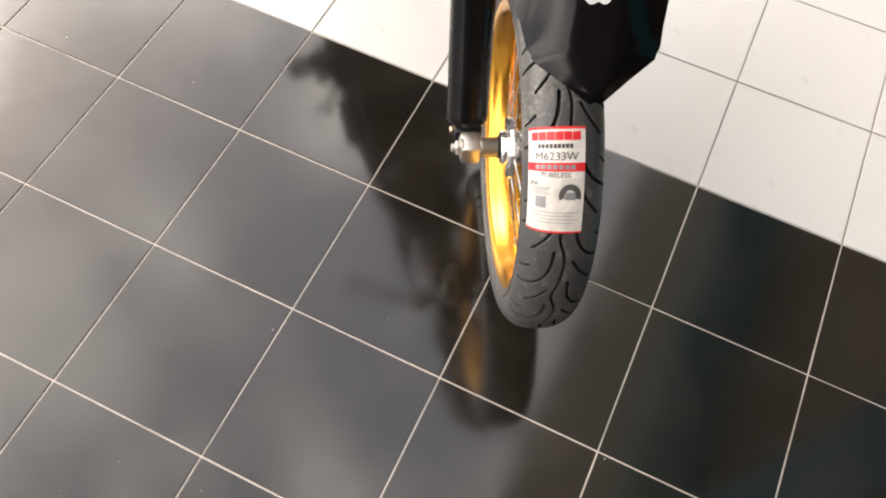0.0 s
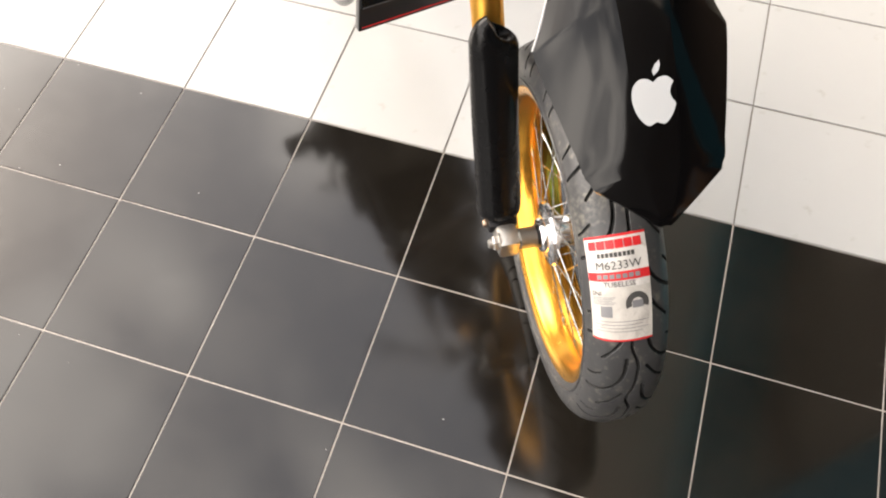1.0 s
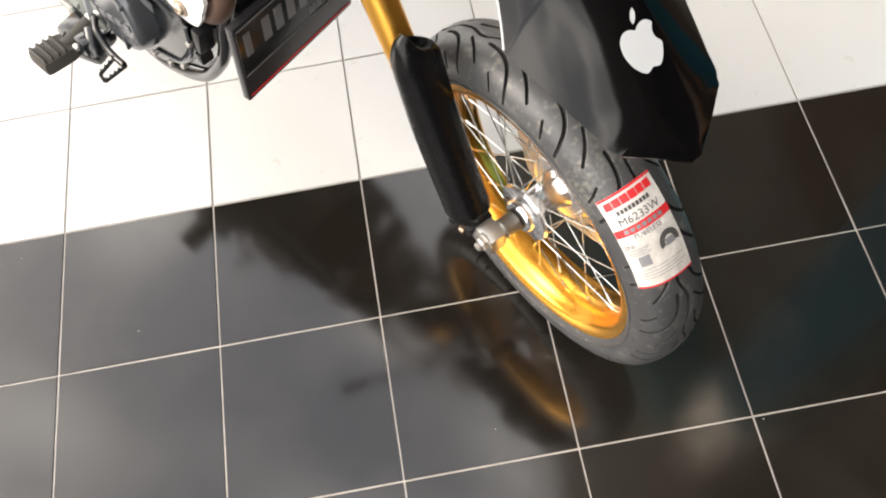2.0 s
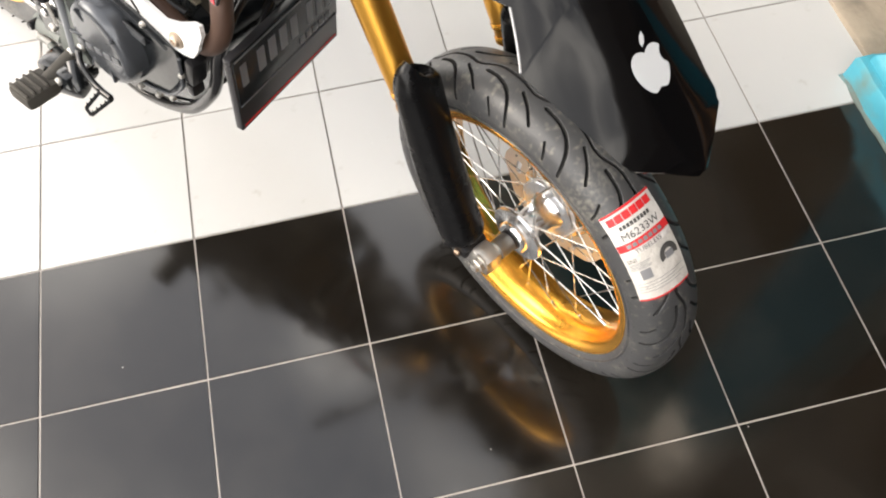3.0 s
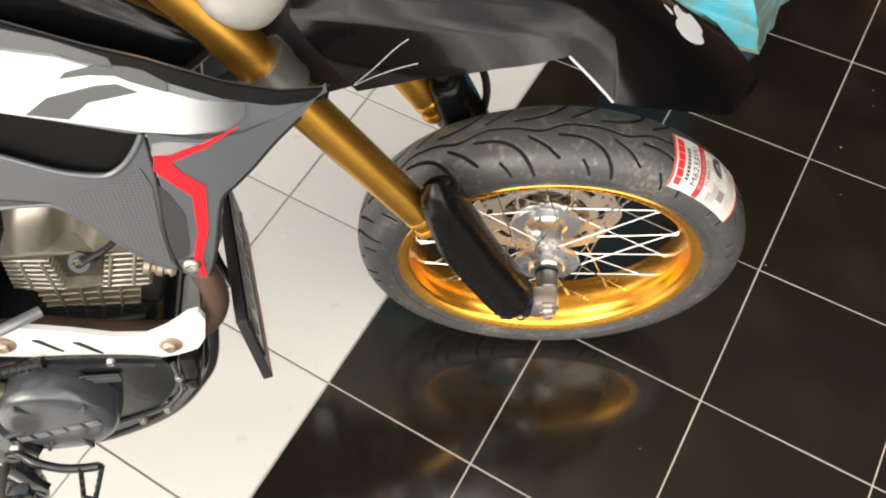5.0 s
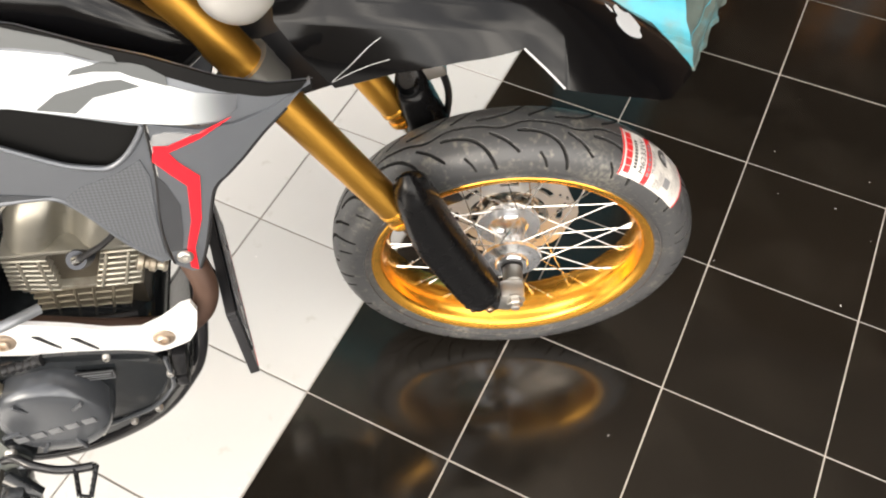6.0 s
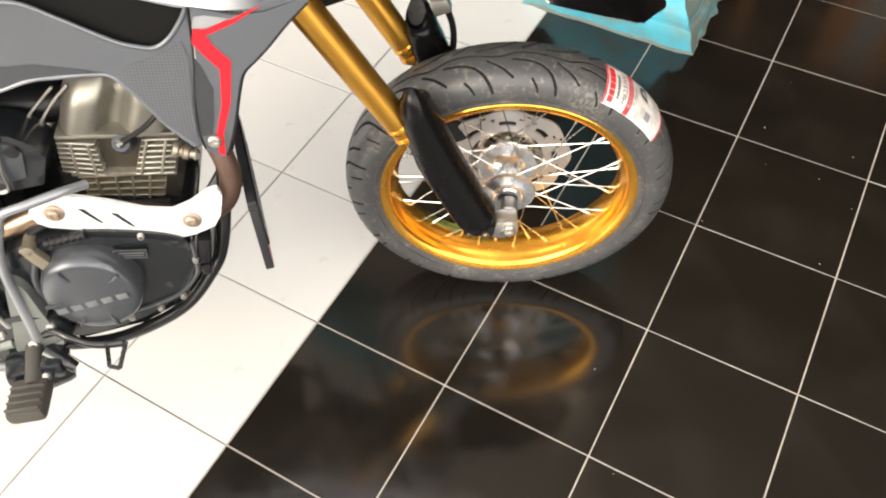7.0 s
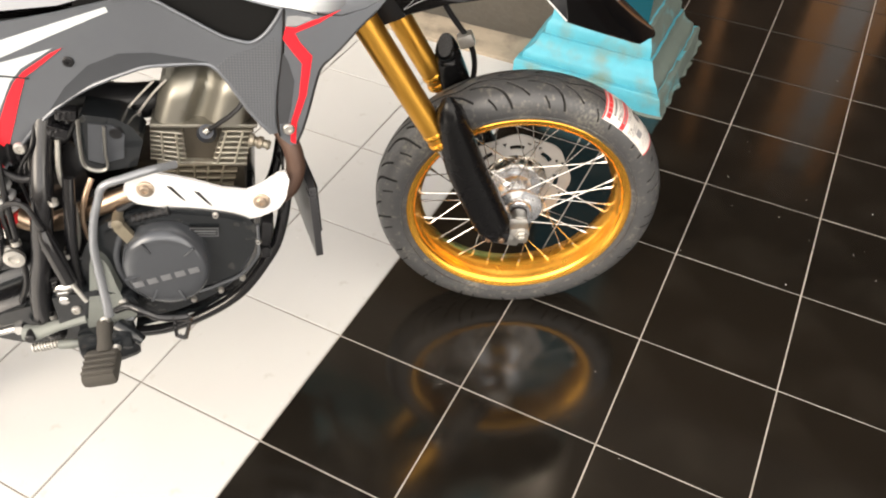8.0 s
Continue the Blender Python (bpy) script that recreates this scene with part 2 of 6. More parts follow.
RUSTY = mat("rust_brown_exhaust_steel", (0.075, 0.042, 0.03), 0.55, 0.4, vary=0.4, scale=45, bump=0.001)
BRASS_STEEL = mat("heat_tinted_steel", (0.4, 0.29, 0.21), 0.34, 1.0, vary=0.2, scale=40)
BOLT_BRASS = mat("dull_brass_plating", (0.46, 0.37, 0.29), 0.42, 0.9, vary=0.2, scale=60)
PLATE_BLACK = mat("black_number_plate", (0.02, 0.02, 0.022), 0.3, vary=0.1, scale=40)
PLATE_DIM = mat("worn_dark_plate_marks", (0.1, 0.1, 0.106), 0.4, vary=0.35, scale=60)
PLATE_GREY = mat("grey_plate_marks", (0.2, 0.2, 0.21), 0.4, vary=0.1, scale=40)
GLASS = mat("clear_lamp_lens", (0.5, 0.49, 0.47), 0.3, vary=0.1, scale=40, coat=0.2)
EDGE_GLINT = mat("edge_glint_plastic", (0.42, 0.42, 0.43), 0.4, vary=0.15, scale=80)
DARK_STEEL = mat("dark_bolt_steel", (0.22, 0.215, 0.2), 0.38, 0.8, vary=0.2, scale=60)
PILLAR_GRIME_SHADE = mat("grimy_shaded_grey_paint", (0.105, 0.135, 0.12), 0.75, vary=0.3, scale=30, bump=0.003, dirt=((0.1, 0.27, 0.3), 0.55, 0.7, 12.0))
BAR_GREY = mat("bare_grey_guard_bar", (0.12, 0.125, 0.132), 0.35, 0.2, vary=0.15, scale=40)
BAR_STEEL = mat("grey_painted_steel_bar", (0.2, 0.21, 0.225), 0.28, 0.4, vary=0.15, scale=40)
SEAT = mat("black_seat_vinyl", (0.02, 0.02, 0.02), 0.6, vary=0.15, scale=80, bump=0.001)


# ---- mesh helpers ----
def link(name, me, material, parent=None, smooth=True):
    for m in material if isinstance(material, (list, tuple)) else [material]:
        me.materials.append(m)
    if smooth:
        for p in me.polygons:
            p.use_smooth = True
        me.set_sharp_from_angle(angle=radians(38))
    ob = new(name, me)
    ob.parent = parent
    return ob


def part(name, bm, material, parent, label="", m=None, smooth=True):
    """Links a bmesh as one mesh object under a thing or a part; m: the pose of its numbers inside the thing."""
    if m is not None:
        bm.transform(m)
    bmesh.ops.recalc_face_normals(bm, faces=bm.faces)
    me = bpy.data.meshes.new(name)
    bm.to_mesh(me)
    bm.free()
    return tagged(link(name, me, material, parent, smooth), label)


def box(center, size, bevel=0.0, m=None, bm=None, segs=2):
    own = bmesh.new()
    bmesh.ops.create_cube(own, size=1.0)
    bmesh.ops.scale(own, vec=size, verts=own.verts)
    if bevel:
        bmesh.ops.bevel(own, geom=own.edges[:], offset=bevel, segments=segs, affect="EDGES", profile=0.6)
    if m is not None:
        own.transform(m)
    bmesh.ops.translate(own, vec=center, verts=own.verts)
    return own if bm is None else add(bm, own)


def add(bm, other):
    me = bpy.data.meshes.new("joined")
    other.to_mesh(me)
    other.free()
    bm.from_mesh(me)
    bpy.data.meshes.remove(me)
    return bm


def curve_points(points, steps=6):
    """Points on a smooth line through the given ones."""
    p = [Vector(q) for q in points]
    p = [p[0] * 2 - p[1]] + p + [p[-1] * 2 - p[-2]]
    out = []
    for i in range(1, len(p) - 2):
        for k in range(steps):
            t = k / steps
            a, b, c, d = p[i - 1], p[i], p[i + 1], p[i + 2]
            out.append(0.5 * (2 * b + (c - a) * t + (2 * a - 5 * b + 4 * c - d) * t * t + (3 * b - a - 3 * c + d) * t ** 3))
    return out + [p[-2]]


def tube(points, radius, segs=12, steps=6, bm=None, flat=1.0):
    """A round bar along a smooth line; radius: one number, or one for each given point."""
    line = curve_points(points, steps) if steps > 1 else [Vector(q) for q in points]
    n = len(line)
    radii = [radius] * n if isinstance(radius, (int, float)) else [float(np.interp(i / (n - 1) * (len(radius) - 1), range(len(radius)), radius)) for i in range(n)]
    own = bm or bmesh.new()
    side = None
    rings = []
    for i, q in enumerate(line):
        way = (line[min(i + 1, n - 1)] - line[max(i - 1, 0)]).normalized()
        side = way.orthogonal().normalized() if side is None else (side - way * side.dot(way)).normalized()
        up = way.cross(side)
        rings.append([own.verts.new(q + radii[i] * (math.cos(a) * side + flat * math.sin(a) * up)) for a in (2 * math.pi * k / segs for k in range(segs))])
    for r, s in zip(rings, rings[1:]):
        for k in range(segs):
            own.faces.new((r[k], r[(k + 1) % segs], s[(k + 1) % segs], s[k]))
    own.faces.new(rings[0][::-1])
    own.faces.new(rings[-1])
    return own


def lathe(profile, segs=48, axis="y", center=(0, 0, 0), bm=None, closed=False):
    """Turns (along, radius) pairs about an axis."""
    own = bmesh.new()
    rings = []
    for along, r in profile:
        ring = []
        for k in range(segs):
            a = 2 * math.pi * k / segs
            u, v = r * math.cos(a), r * math.sin(a)
            ring.append(own.verts.new({"y": (u, along, v), "z": (u, v, along), "x": (along, u, v)}[axis]))
        rings.append(ring)
    pairs = list(zip(rings, rings[1:])) + ([(rings[-1], rings[0])] if closed else [])
    for r, s in pairs:
        for k in range(segs):
            own.faces.new((r[k], r[(k + 1) % segs], s[(k + 1) % segs], s[k]))
    if not closed:
        own.faces.new(rings[0])
        own.faces.new(rings[-1][::-1])
    bmesh.ops.translate(own, vec=center, verts=own.verts)
    return own if bm is None else add(bm, own)


def sheet(outline, depth, thick=0.004, cell=0.02, bevel=0.0, holes=()):
    """A moulded panel: an outline in x and z, laid at y = depth(x, z), thick towards +y (into the machine)."""
    own = bmesh.new()
    own.faces.new([own.verts.new((x, 0, z)) for x, z in outline])
    xs, zs = [p[0] for p in outline], [p[1] for p in outline]
    for lo, hi, normal in ((min(xs), max(xs), (1, 0, 0)), (min(zs), max(zs), (0, 0, 1))):
        for v in np.arange(lo + cell * 0.6, hi, cell):
            bmesh.ops.bisect_plane(own, geom=own.verts[:] + own.edges[:] + own.faces[:], plane_co=Vector(normal) * float(v), plane_no=normal)
    bmesh.ops.remove_doubles(own, verts=own.verts, dist=0.0004)
    call = depth if callable(depth) else (lambda x, z: depth)
    front = [f for f in own.faces]
    for v in own.verts:
        v.co.y = call(v.co.x, v.co.z)
    bmesh.ops.recalc_face_normals(own, faces=own.faces)
    if front and sum(f.normal.y * f.calc_area() for f in own.faces) > 0:
        bmesh.ops.reverse_faces(own, faces=own.faces)
    ret = bmesh.ops.extrude_face_region(own, geom=own.faces[:])
    for v in (g for g in ret["geom"] if isinstance(g, bmesh.types.BMVert)):
        v.co.y += thick
    if bevel:
        rim = [e for e in own.edges if len(e.link_faces) == 2 and e.calc_face_angle(0) > 1.2]
        bmesh.ops.bevel(own, geom=rim, offset=bevel, segments=2, affect="EDGES")
    return own


def smooth_outline(points, steps=4):
    p = list(points)
    loop = curve_points([(x, 0, z) for x, z in p[-2:] + p + p[:2]], steps)
    k = 2 * steps
    return [(v.x, v.z) for v in loop[k:k + len(p) * steps]]


def bolt(center, r, h, m=None, bm=None, axis="y"):
    """A button-headed bolt with a socket."""
    return lathe([(0, r), (-h * 0.6, r * 0.96), (-h, r * 0.75), (-h, r * 0.42), (-h * 0.4, r * 0.36), (-h * 0.4, 0.0002)], 16, axis, center, bm)


def nut(center, r, h, bm=None):
    own = lathe([(0, r), (-h * 0.85, r), (-h, r * 0.9), (-h, 0.0004)], 6, "y", (0, 0, 0))
    bmesh.ops.translate(own, vec=center, verts=own.verts)
    return own if bm is None else add(bm, own)


def lettering(text, size):
    """The mesh of a line of text in the built-in font, lying in x and y."""
    data = bpy.data.curves.new("lettering", "FONT")
    data.body, data.size, data.align_x, data.align_y, data.resolution_u = text, size, "CENTER", "CENTER", 2
    ob = new("lettering", data)
    me = bpy.data.meshes.new_from_object(ob.evaluated_get(bpy.context.evaluated_depsgraph_get()))
    own = bmesh.new()
    own.from_mesh(me)
    bpy.data.objects.remove(ob)
    bpy.data.meshes.remove(me)
    bpy.data.curves.remove(data)
    return own


# ---- floor ----
TILE, GAP, WHITE_PITCH = 0.30, 0.0031, 0.3065
LEDGE_Y = 1.2


def bed(x0, x1, y0, y1, z=-0.0022):
    return box(((x0 + x1) / 2, (y0 + y1) / 2, z - 0.05), (x1 - x0, y1 - y0, 0.1))


floor = tagged(part("floor", bed(0.0, 7.5, -7.5, 4.0), GROUT_PALE, None, smooth=False), "black glazed floor tiles with pale sandy grout joints", "floor", kind="structure")
floor_white = tagged(part("floor_white", bed(-7.5, 0.0, -7.5, LEDGE_Y), GROUT_GREY, None, smooth=False), "glossy white floor tiles with grey grout joints", "floor", kind="structure")

# ---- room ----
ground = tagged(part("ground", box((0, 0, -0.36), (400, 400, 0.4)), EARTH, None, smooth=False), "dark earth and asphalt outside the tiled floor", "ground", kind="structure")
ledge_bm = box((-3.79, LEDGE_Y + 0.075, -0.04), (7.42, 0.15, 0.1), 0.012)
for _ in range(3):
    bmesh.ops.subdivide_edges(ledge_bm, edges=[e for e in ledge_bm.edges if e.calc_length() > 0.12], cuts=3, use_grid_fill=True)
    if len(ledge_bm.verts) > 4000:
        break
for v in ledge_bm.verts:
    v.co += noise.noise_vector(v.co * 9) * 0.012
ledge = tagged(part("cement_ledge", ledge_bm, CEMENT, None), "rough chipped brown cement edging beside the white tiles", "ledge", kind="structure")
# ceiling in two tones, paler toward the opening: daylight falloff put into colour
ceiling = tagged(part("ceiling", box((0, 3.275, 3.15), (15, 1.65, 0.1)), CEILING, None, smooth=False), "dark brown boarded ceiling over the floor", "ceiling", kind="structure")
eave = tagged(part("ceiling_eave", box((0, 1.5, 3.15), (15, 1.9, 0.1)), LIT_CREAM, None, smooth=False), "ceiling and eave toward the opening, their brighter light painted as pale cream", "ceiling", kind="structure")
beam = tagged(part("beam", box((-3.733, 1.32, 2.928), (7.534, 0.36, 0.336), 0.012), BEAM_TEAL, None, smooth=False), "dull turquoise painted beam carried by the pillar", "beam", kind="structure")
wall_north = tagged(part("wall_north", box((0, 4.1, 1.5), (15.4, 0.2, 3.3)), WALL, None, smooth=False), "plain brown back wall", "wall", kind="structure")
# unseen wall, added to cut light from the low sky and raise contrast
wall_south = tagged(part("wall_south", box((0, -11.0, 1.3), (30, 0.2, 3.2)), SKY_BLOCK, None, smooth=False), "unseen wall added to block low sky light", "wall", kind="structure")
wall_east = tagged(part("wall_east", box((7.6, 1.4, 1.5), (0.2, 5.2, 3.3)), WALL, None, smooth=False), "plain brown side wall", "wall", kind="structure")
wall_west = tagged(part("wall_west", box((-7.6, 1.4, 1.5), (0.2, 5.2, 3.3)), WALL, None, smooth=False), "plain brown side wall", "wall", kind="structure")
door = tagged(part("door_1", box((0.936, 3.985, 1.03), (0.17, 0.04, 2.06), 0.004), STEEL_DOOR, None, smooth=False), "pale grey painted door leaf in the back wall", "door", kind="structure")
for sx, w in ((0.772, 0.155), (1.076, 0.106)):
    part("door_frame", box((sx, 3.965, 1.06), (w, 0.07, 2.12), 0.005), WOOD, door, "orange varnished wooden jamb", smooth=False)
part("door_frame", box((0.22, 3.965, 1.06), (0.075, 0.07, 2.12), 0.005), WOOD, door, "orange varnished wooden post", smooth=False)


def pillar_mesh(profile, jag=0.0):
    own = bmesh.new()
    rings = []
    per = 14
    for z, h in profile:
        ring = []
        for k in range(4 * per):
            s, f = divmod(k, per)
            f = 2 * f / per - 1
            x, y = ((f, -1), (1, f), (-f, 1), (-1, -f))[s]
            c = Vector((x * h, y * h, z))
            if jag:
                c += noise.noise_vector(Vector((x * h, y * h, z)) * 24) * jag * (2.4 if z < 0.02 else 1.0) * (2.2 if x > 0.9 else 1.0)
            ring.append(own.verts.new(c))
        rings.append(ring)
    for r, s in zip(rings, rings[1:]):
        for k in range(4 * per):
            own.faces.new((r[k], r[(k + 1) % (4 * per)], s[(k + 1) % (4 * per)], s[k]))
    own.faces.new(rings[0][::-1])
    own.faces.new(rings[-1])
    return own


pillar = tagged(new("pillar"), "turquoise painted pillar on a stepped moulded base", "pillar", kind="structure")
pillar.location = (0.163, 1.362, 0.0)
part("plinth", pillar_mesh([(-0.03, 0.236), (0.0, 0.237), (0.03, 0.235), (0.058, 0.233), (0.064, 0.229), (0.066, 0.217)], 0.0035), [TEAL, PILLAR_GRIME_SHADE], pillar)
part("moulding", pillar_mesh([(0.066, 0.214), (0.082, 0.213), (0.092, 0.206), (0.1, 0.193), (0.115, 0.182), (0.132, 0.176), (0.14, 0.174)], 0.0025), [TEAL, PILLAR_GRIME_SHADE], pillar)
part("moulding", pillar_mesh([(0.14, 0.166), (0.172, 0.164), (0.18, 0.158), (0.19, 0.152), (0.226, 0.148), (0.232, 0.14)], 0.0025), [TEAL, PILLAR_GRIME_SHADE], pillar)
part("shaft", pillar_mesh([(0.232, 0.133), (0.6, 0.131), (2.1, 0.131), (2.103, 0.129)], 0.0015), [SHAFT_DIM_TEAL, PILLAR_GRIME_SHADE], pillar)
part("upper_shaft", pillar_mesh([(2.1, 0.129), (2.6, 0.129), (3.1, 0.129)], 0.0015), [LIT_CREAM, LIT_CREAM], pillar, "pale cream upper part")
part("cement_fillet", pillar_mesh([(-0.004, 0.243), (0.002, 0.2425), (0.005, 0.240), (0.008, 0.2355)], 0.0035), [PILLAR_GRIME_SHADE, PILLAR_GRIME_SHADE], pillar, "grimy cement smeared along the foot")

# faces toward +x: grimy, with their shade put into the darker paint too
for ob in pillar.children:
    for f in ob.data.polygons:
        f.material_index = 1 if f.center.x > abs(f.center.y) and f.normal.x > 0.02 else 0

# ---- motorcycle ----
BODY = pose(0.031, -0.044, 0.0, 0, 0, 38) @ pose(0, 0, 0, -7)
FRONT_WORLD = pose(0.279, 0.291, 0.0, 0, 0, 28)
bike = tagged(new("motorcycle"), "black and graphite supermoto motorcycle with gold spoked wheel and gold fork", "motorcycle")
bike.matrix_world = BODY
FRONT = BODY.inverted() @ FRONT_WORLD
AXLE_Z, TYRE_R = 0.2942, 0.2942
HUBM = FRONT @ pose(0, 0.006, AXLE_Z)
AXLEM = FRONT @ pose(0, 0, AXLE_Z)


def tyre_profile(n, half=0.0535, crown=TYRE_R, bead=0.222):
    """Across the tyre from the right bead over the crown to the left bead: (y, radius, distance from the crown)."""
    pts = []
    base = [(-0.041, bead), (-0.0465, 0.231), (-0.052, 0.244), (-half, 0.2545), (-0.0515, 0.266), (-0.046, 0.2765), (-0.036, 0.2858), (-0.022, 0.2918), (-0.008, 0.2942)]
    base += [(0.008, 0.2942), (0.022, 0.2918), (0.036, 0.2858), (0.046, 0.2765), (0.0515, 0.266), (half, 0.2545), (0.052, 0.244), (0.0465, 0.231), (0.041, bead)]
    line = curve_points([(y, r + crown - 0.2945, 0) for y, r in base], 12)
    run = np.r_[0, np.cumsum([(b - a).length for a, b in zip(line, line[1:])])]
    at = np.linspace(0, run[-1], n)
    ys, rs = np.interp(at, run, [p.x for p in line]), np.interp(at, run, [p.y for p in line])
    return ys, rs, at - run[-1] / 2


def groove_lines():
    """The tread pattern of one repeat on the right half: lines of (along, across) in metres."""
    hook = [(0.0, -0.0125), (0.022, -0.0143), (0.042, -0.0205), (0.058, -0.033), (0.068, -0.050), (0.073, -0.066)]
    slash = [(0.070, -0.0145), (0.090, -0.027), (0.107, -0.043)]
    short = [(0.030, -0.045), (0.037, -0.055), (0.041, -0.065)]
    return [(hook, 0.0019), (slash, 0.0015), (short, 0.0013)]


def tread_tyre(name, m, parent, around=2300, repeats=17):
    ys, rs, ws = tyre_profile(600)
    keep = [i for i, w in enumerate(ws) if (i % 2 == 0 if abs(w) < 0.07 else i % 12 == 0)] + [len(ws) - 1]
    ys, rs, ws = ys[keep], rs[keep], ws[keep]
    across = len(ws)
    pitch = 2 * math.pi * TYRE_R / repeats
    al = np.arange(around) / around * 2 * math.pi * TYRE_R
    A, Wd = np.meshgrid(al, ws, indexing="ij")
    depth = np.zeros_like(A)
    for side, shift in ((1, 0.0), (-1, 0.5 * pitch)):
        a = (A - shift) % pitch
        for line, half in groove_lines():
            pts = [(p.x, p.y) for p in curve_points([(u, v, 0) for u, v in line], 5)]
            for (u0, v0), (u1, v1) in zip(pts, pts[1:]):
                for wrap in (-pitch, 0, pitch):
                    pu, pv = a - u0 - wrap, Wd * side - v0
                    du, dv = u1 - u0, v1 - v0
                    k = np.clip((pu * du + pv * dv) / (du * du + dv * dv), 0, 1)
                    d = np.hypot(pu - k * du, pv - k * dv)
                    depth = np.maximum(depth, np.clip((half + 0.0006 - d) / 0.0011, 0, 1))
    wave = np.abs(Wd + 0.001 - 0.0045 * np.sin(2 * math.pi * A / pitch) - 0.0012 * np.sin(4 * math.pi * A / pitch + 1.0))
    depth = np.maximum(depth, np.clip((0.0021 - wave) / 0.0011, 0, 1))
    R = rs[None, :] - 0.0055 * depth
    ang = A / TYRE_R
    co = np.stack([R * np.sin(ang), np.broadcast_to(ys[None, :], R.shape), R * np.cos(ang)], -1).reshape(-1, 3)
    i, j = np.meshgrid(np.arange(around), np.arange(across - 1), indexing="ij")
    k = (i + 1) % around
    quads = np.stack([i * across + j, i * across + j + 1, k * across + j + 1, k * across + j], -1).reshape(-1, 4)
    me = bpy.data.meshes.new(name)
    me.from_pydata(co.tolist(), [], quads.tolist())
    # groove faces take the near-black rubber as painted shade
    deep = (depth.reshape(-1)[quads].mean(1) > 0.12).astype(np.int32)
    me.materials.append(RUBBER), me.materials.append(GROOVE_SHADE)
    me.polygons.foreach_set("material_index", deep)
    me.polygons.foreach_set("use_smooth", np.ones(len(quads), dtype=bool))
    me.transform(m)
    me.update()
    ob = new(name, me)
    ob.parent = parent
    return ob


tyre = tagged(tread_tyre("front_tyre", HUBM, bike), "grey-black road tyre with curved tread grooves")
# fine moulding ring and rubber whiskers of the new tyre
part("sidewall_rib", lathe([(-0.0505, 0.2425), (-0.0528, 0.2415), (-0.053, 0.2395), (-0.0498, 0.2385)], 120, closed=True), RUBBER, tyre, m=HUBM)
whiskers = bmesh.new()
for k in range(96):
    a = 2 * math.pi * (k + random.uniform(-0.3, 0.3)) / 96
    r = 0.253 if k % 2 else 0.2815
    y = -0.0532 if k % 2 else -0.0395
    c, s = math.cos(a), math.sin(a)
    q = Vector((r * c, y, r * s))
    w = Vector((c * 0.4, -1.0, s * 0.4)).normalized() if k % 2 else Vector((c, -0.6, s)).normalized()
    tube([q, q + w * random.uniform(0.002, 0.005)], [0.0005, 0.0002], 4, 1, whiskers)
tagged(part("moulding_whiskers", whiskers, RUBBER, tyre, m=HUBM), kind="stuff")


def rim_profile():
    right = [(-0.0425, 0.2255), (-0.0455, 0.2305), (-0.0472, 0.2285), (-0.0465, 0.222), (-0.0425, 0.2145), (-0.036, 0.2105), (-0.031, 0.2095), (-0.026, 0.206), (-0.013, 0.2005), (0.0, 0.199)]
    inner = [(y, r) for y, r in right] + [(-y, r) for y, r in right[-2::-1]]
    return inner + [(0.036, 0.219), (0.02, 0.208), (-0.02, 0.208), (-0.036, 0.219)]


rim = part("front_rim", lathe(rim_profile(), 144, closed=True), GOLD, bike, "polished gold anodised rim", HUBM)
# wire spokes, crossed, with nipples in the rim bed
spoke_n = 36
for k in range(spoke_n):
    side = -1 if k % 2 else 1
    lead = 1 if (k // 2) % 2 else -1
    a_rim = 2 * math.pi * (k + 0.5) / spoke_n
    a_hub = a_rim + lead * radians(48)
    hub_r = 0.043 if side < 0 else 0.05
    p0 = Vector((hub_r * math.cos(a_hub), side * (0.0345 if lead > 0 else 0.031), hub_r * math.sin(a_hub)))
    p1 = Vector((0.201 * math.cos(a_rim), side * 0.008, 0.201 * math.sin(a_rim)))
    spoke = part("spoke", tube([p0, p1], 0.0011, 6, 1), CHROME, rim, m=HUBM)
    way = (p0 - p1).normalized()
    part("nipple", tube([p1 - way * 0.002, p1 + way * 0.016], [0.003, 0.0023], 6, 1), CHROME, rim, m=HUBM)

# hub with drilled flanges
hub_bm = lathe([(-0.05, 0.012), (-0.05, 0.025), (-0.047, 0.0275), (-0.041, 0.028), (-0.0395, 0.031), (-0.0385, 0.049), (-0.034, 0.0505), (-0.030, 0.049), (-0.0295, 0.030), (-0.015, 0.0245), (0.015, 0.0255), (0.0285, 0.034), (0.029, 0.054), (0.036, 0.0555), (0.040, 0.054), (0.041, 0.04), (0.05, 0.038), (0.05, 0.012)], 48)
hub = part("front_hub", hub_bm, HUB, bike, "polished alloy hub", HUBM)
for k in range(9):
    a = 2 * math.pi * k / 9
    part("flange_hole", lathe([(-0.0388, 0.003), (-0.0392, 0.003), (-0.0392, 0.0002)], 12, center=(0.036 * math.cos(a), 0, 0.036 * math.sin(a))), DARK_STEEL, hub, m=HUBM)
part("axle_spacer", lathe([(-0.038, 0.0145), (-0.045, 0.0165), (-0.074, 0.0165), (-0.076, 0.014)], 28), DARK_STEEL, bike, "dark steel axle spacer", AXLEM)
part("axle_collar", lathe([(-0.0502, 0.0185), (-0.0545, 0.018), (-0.0545, 0.0002)], 28), BLACK_MATT, hub, m=HUBM)


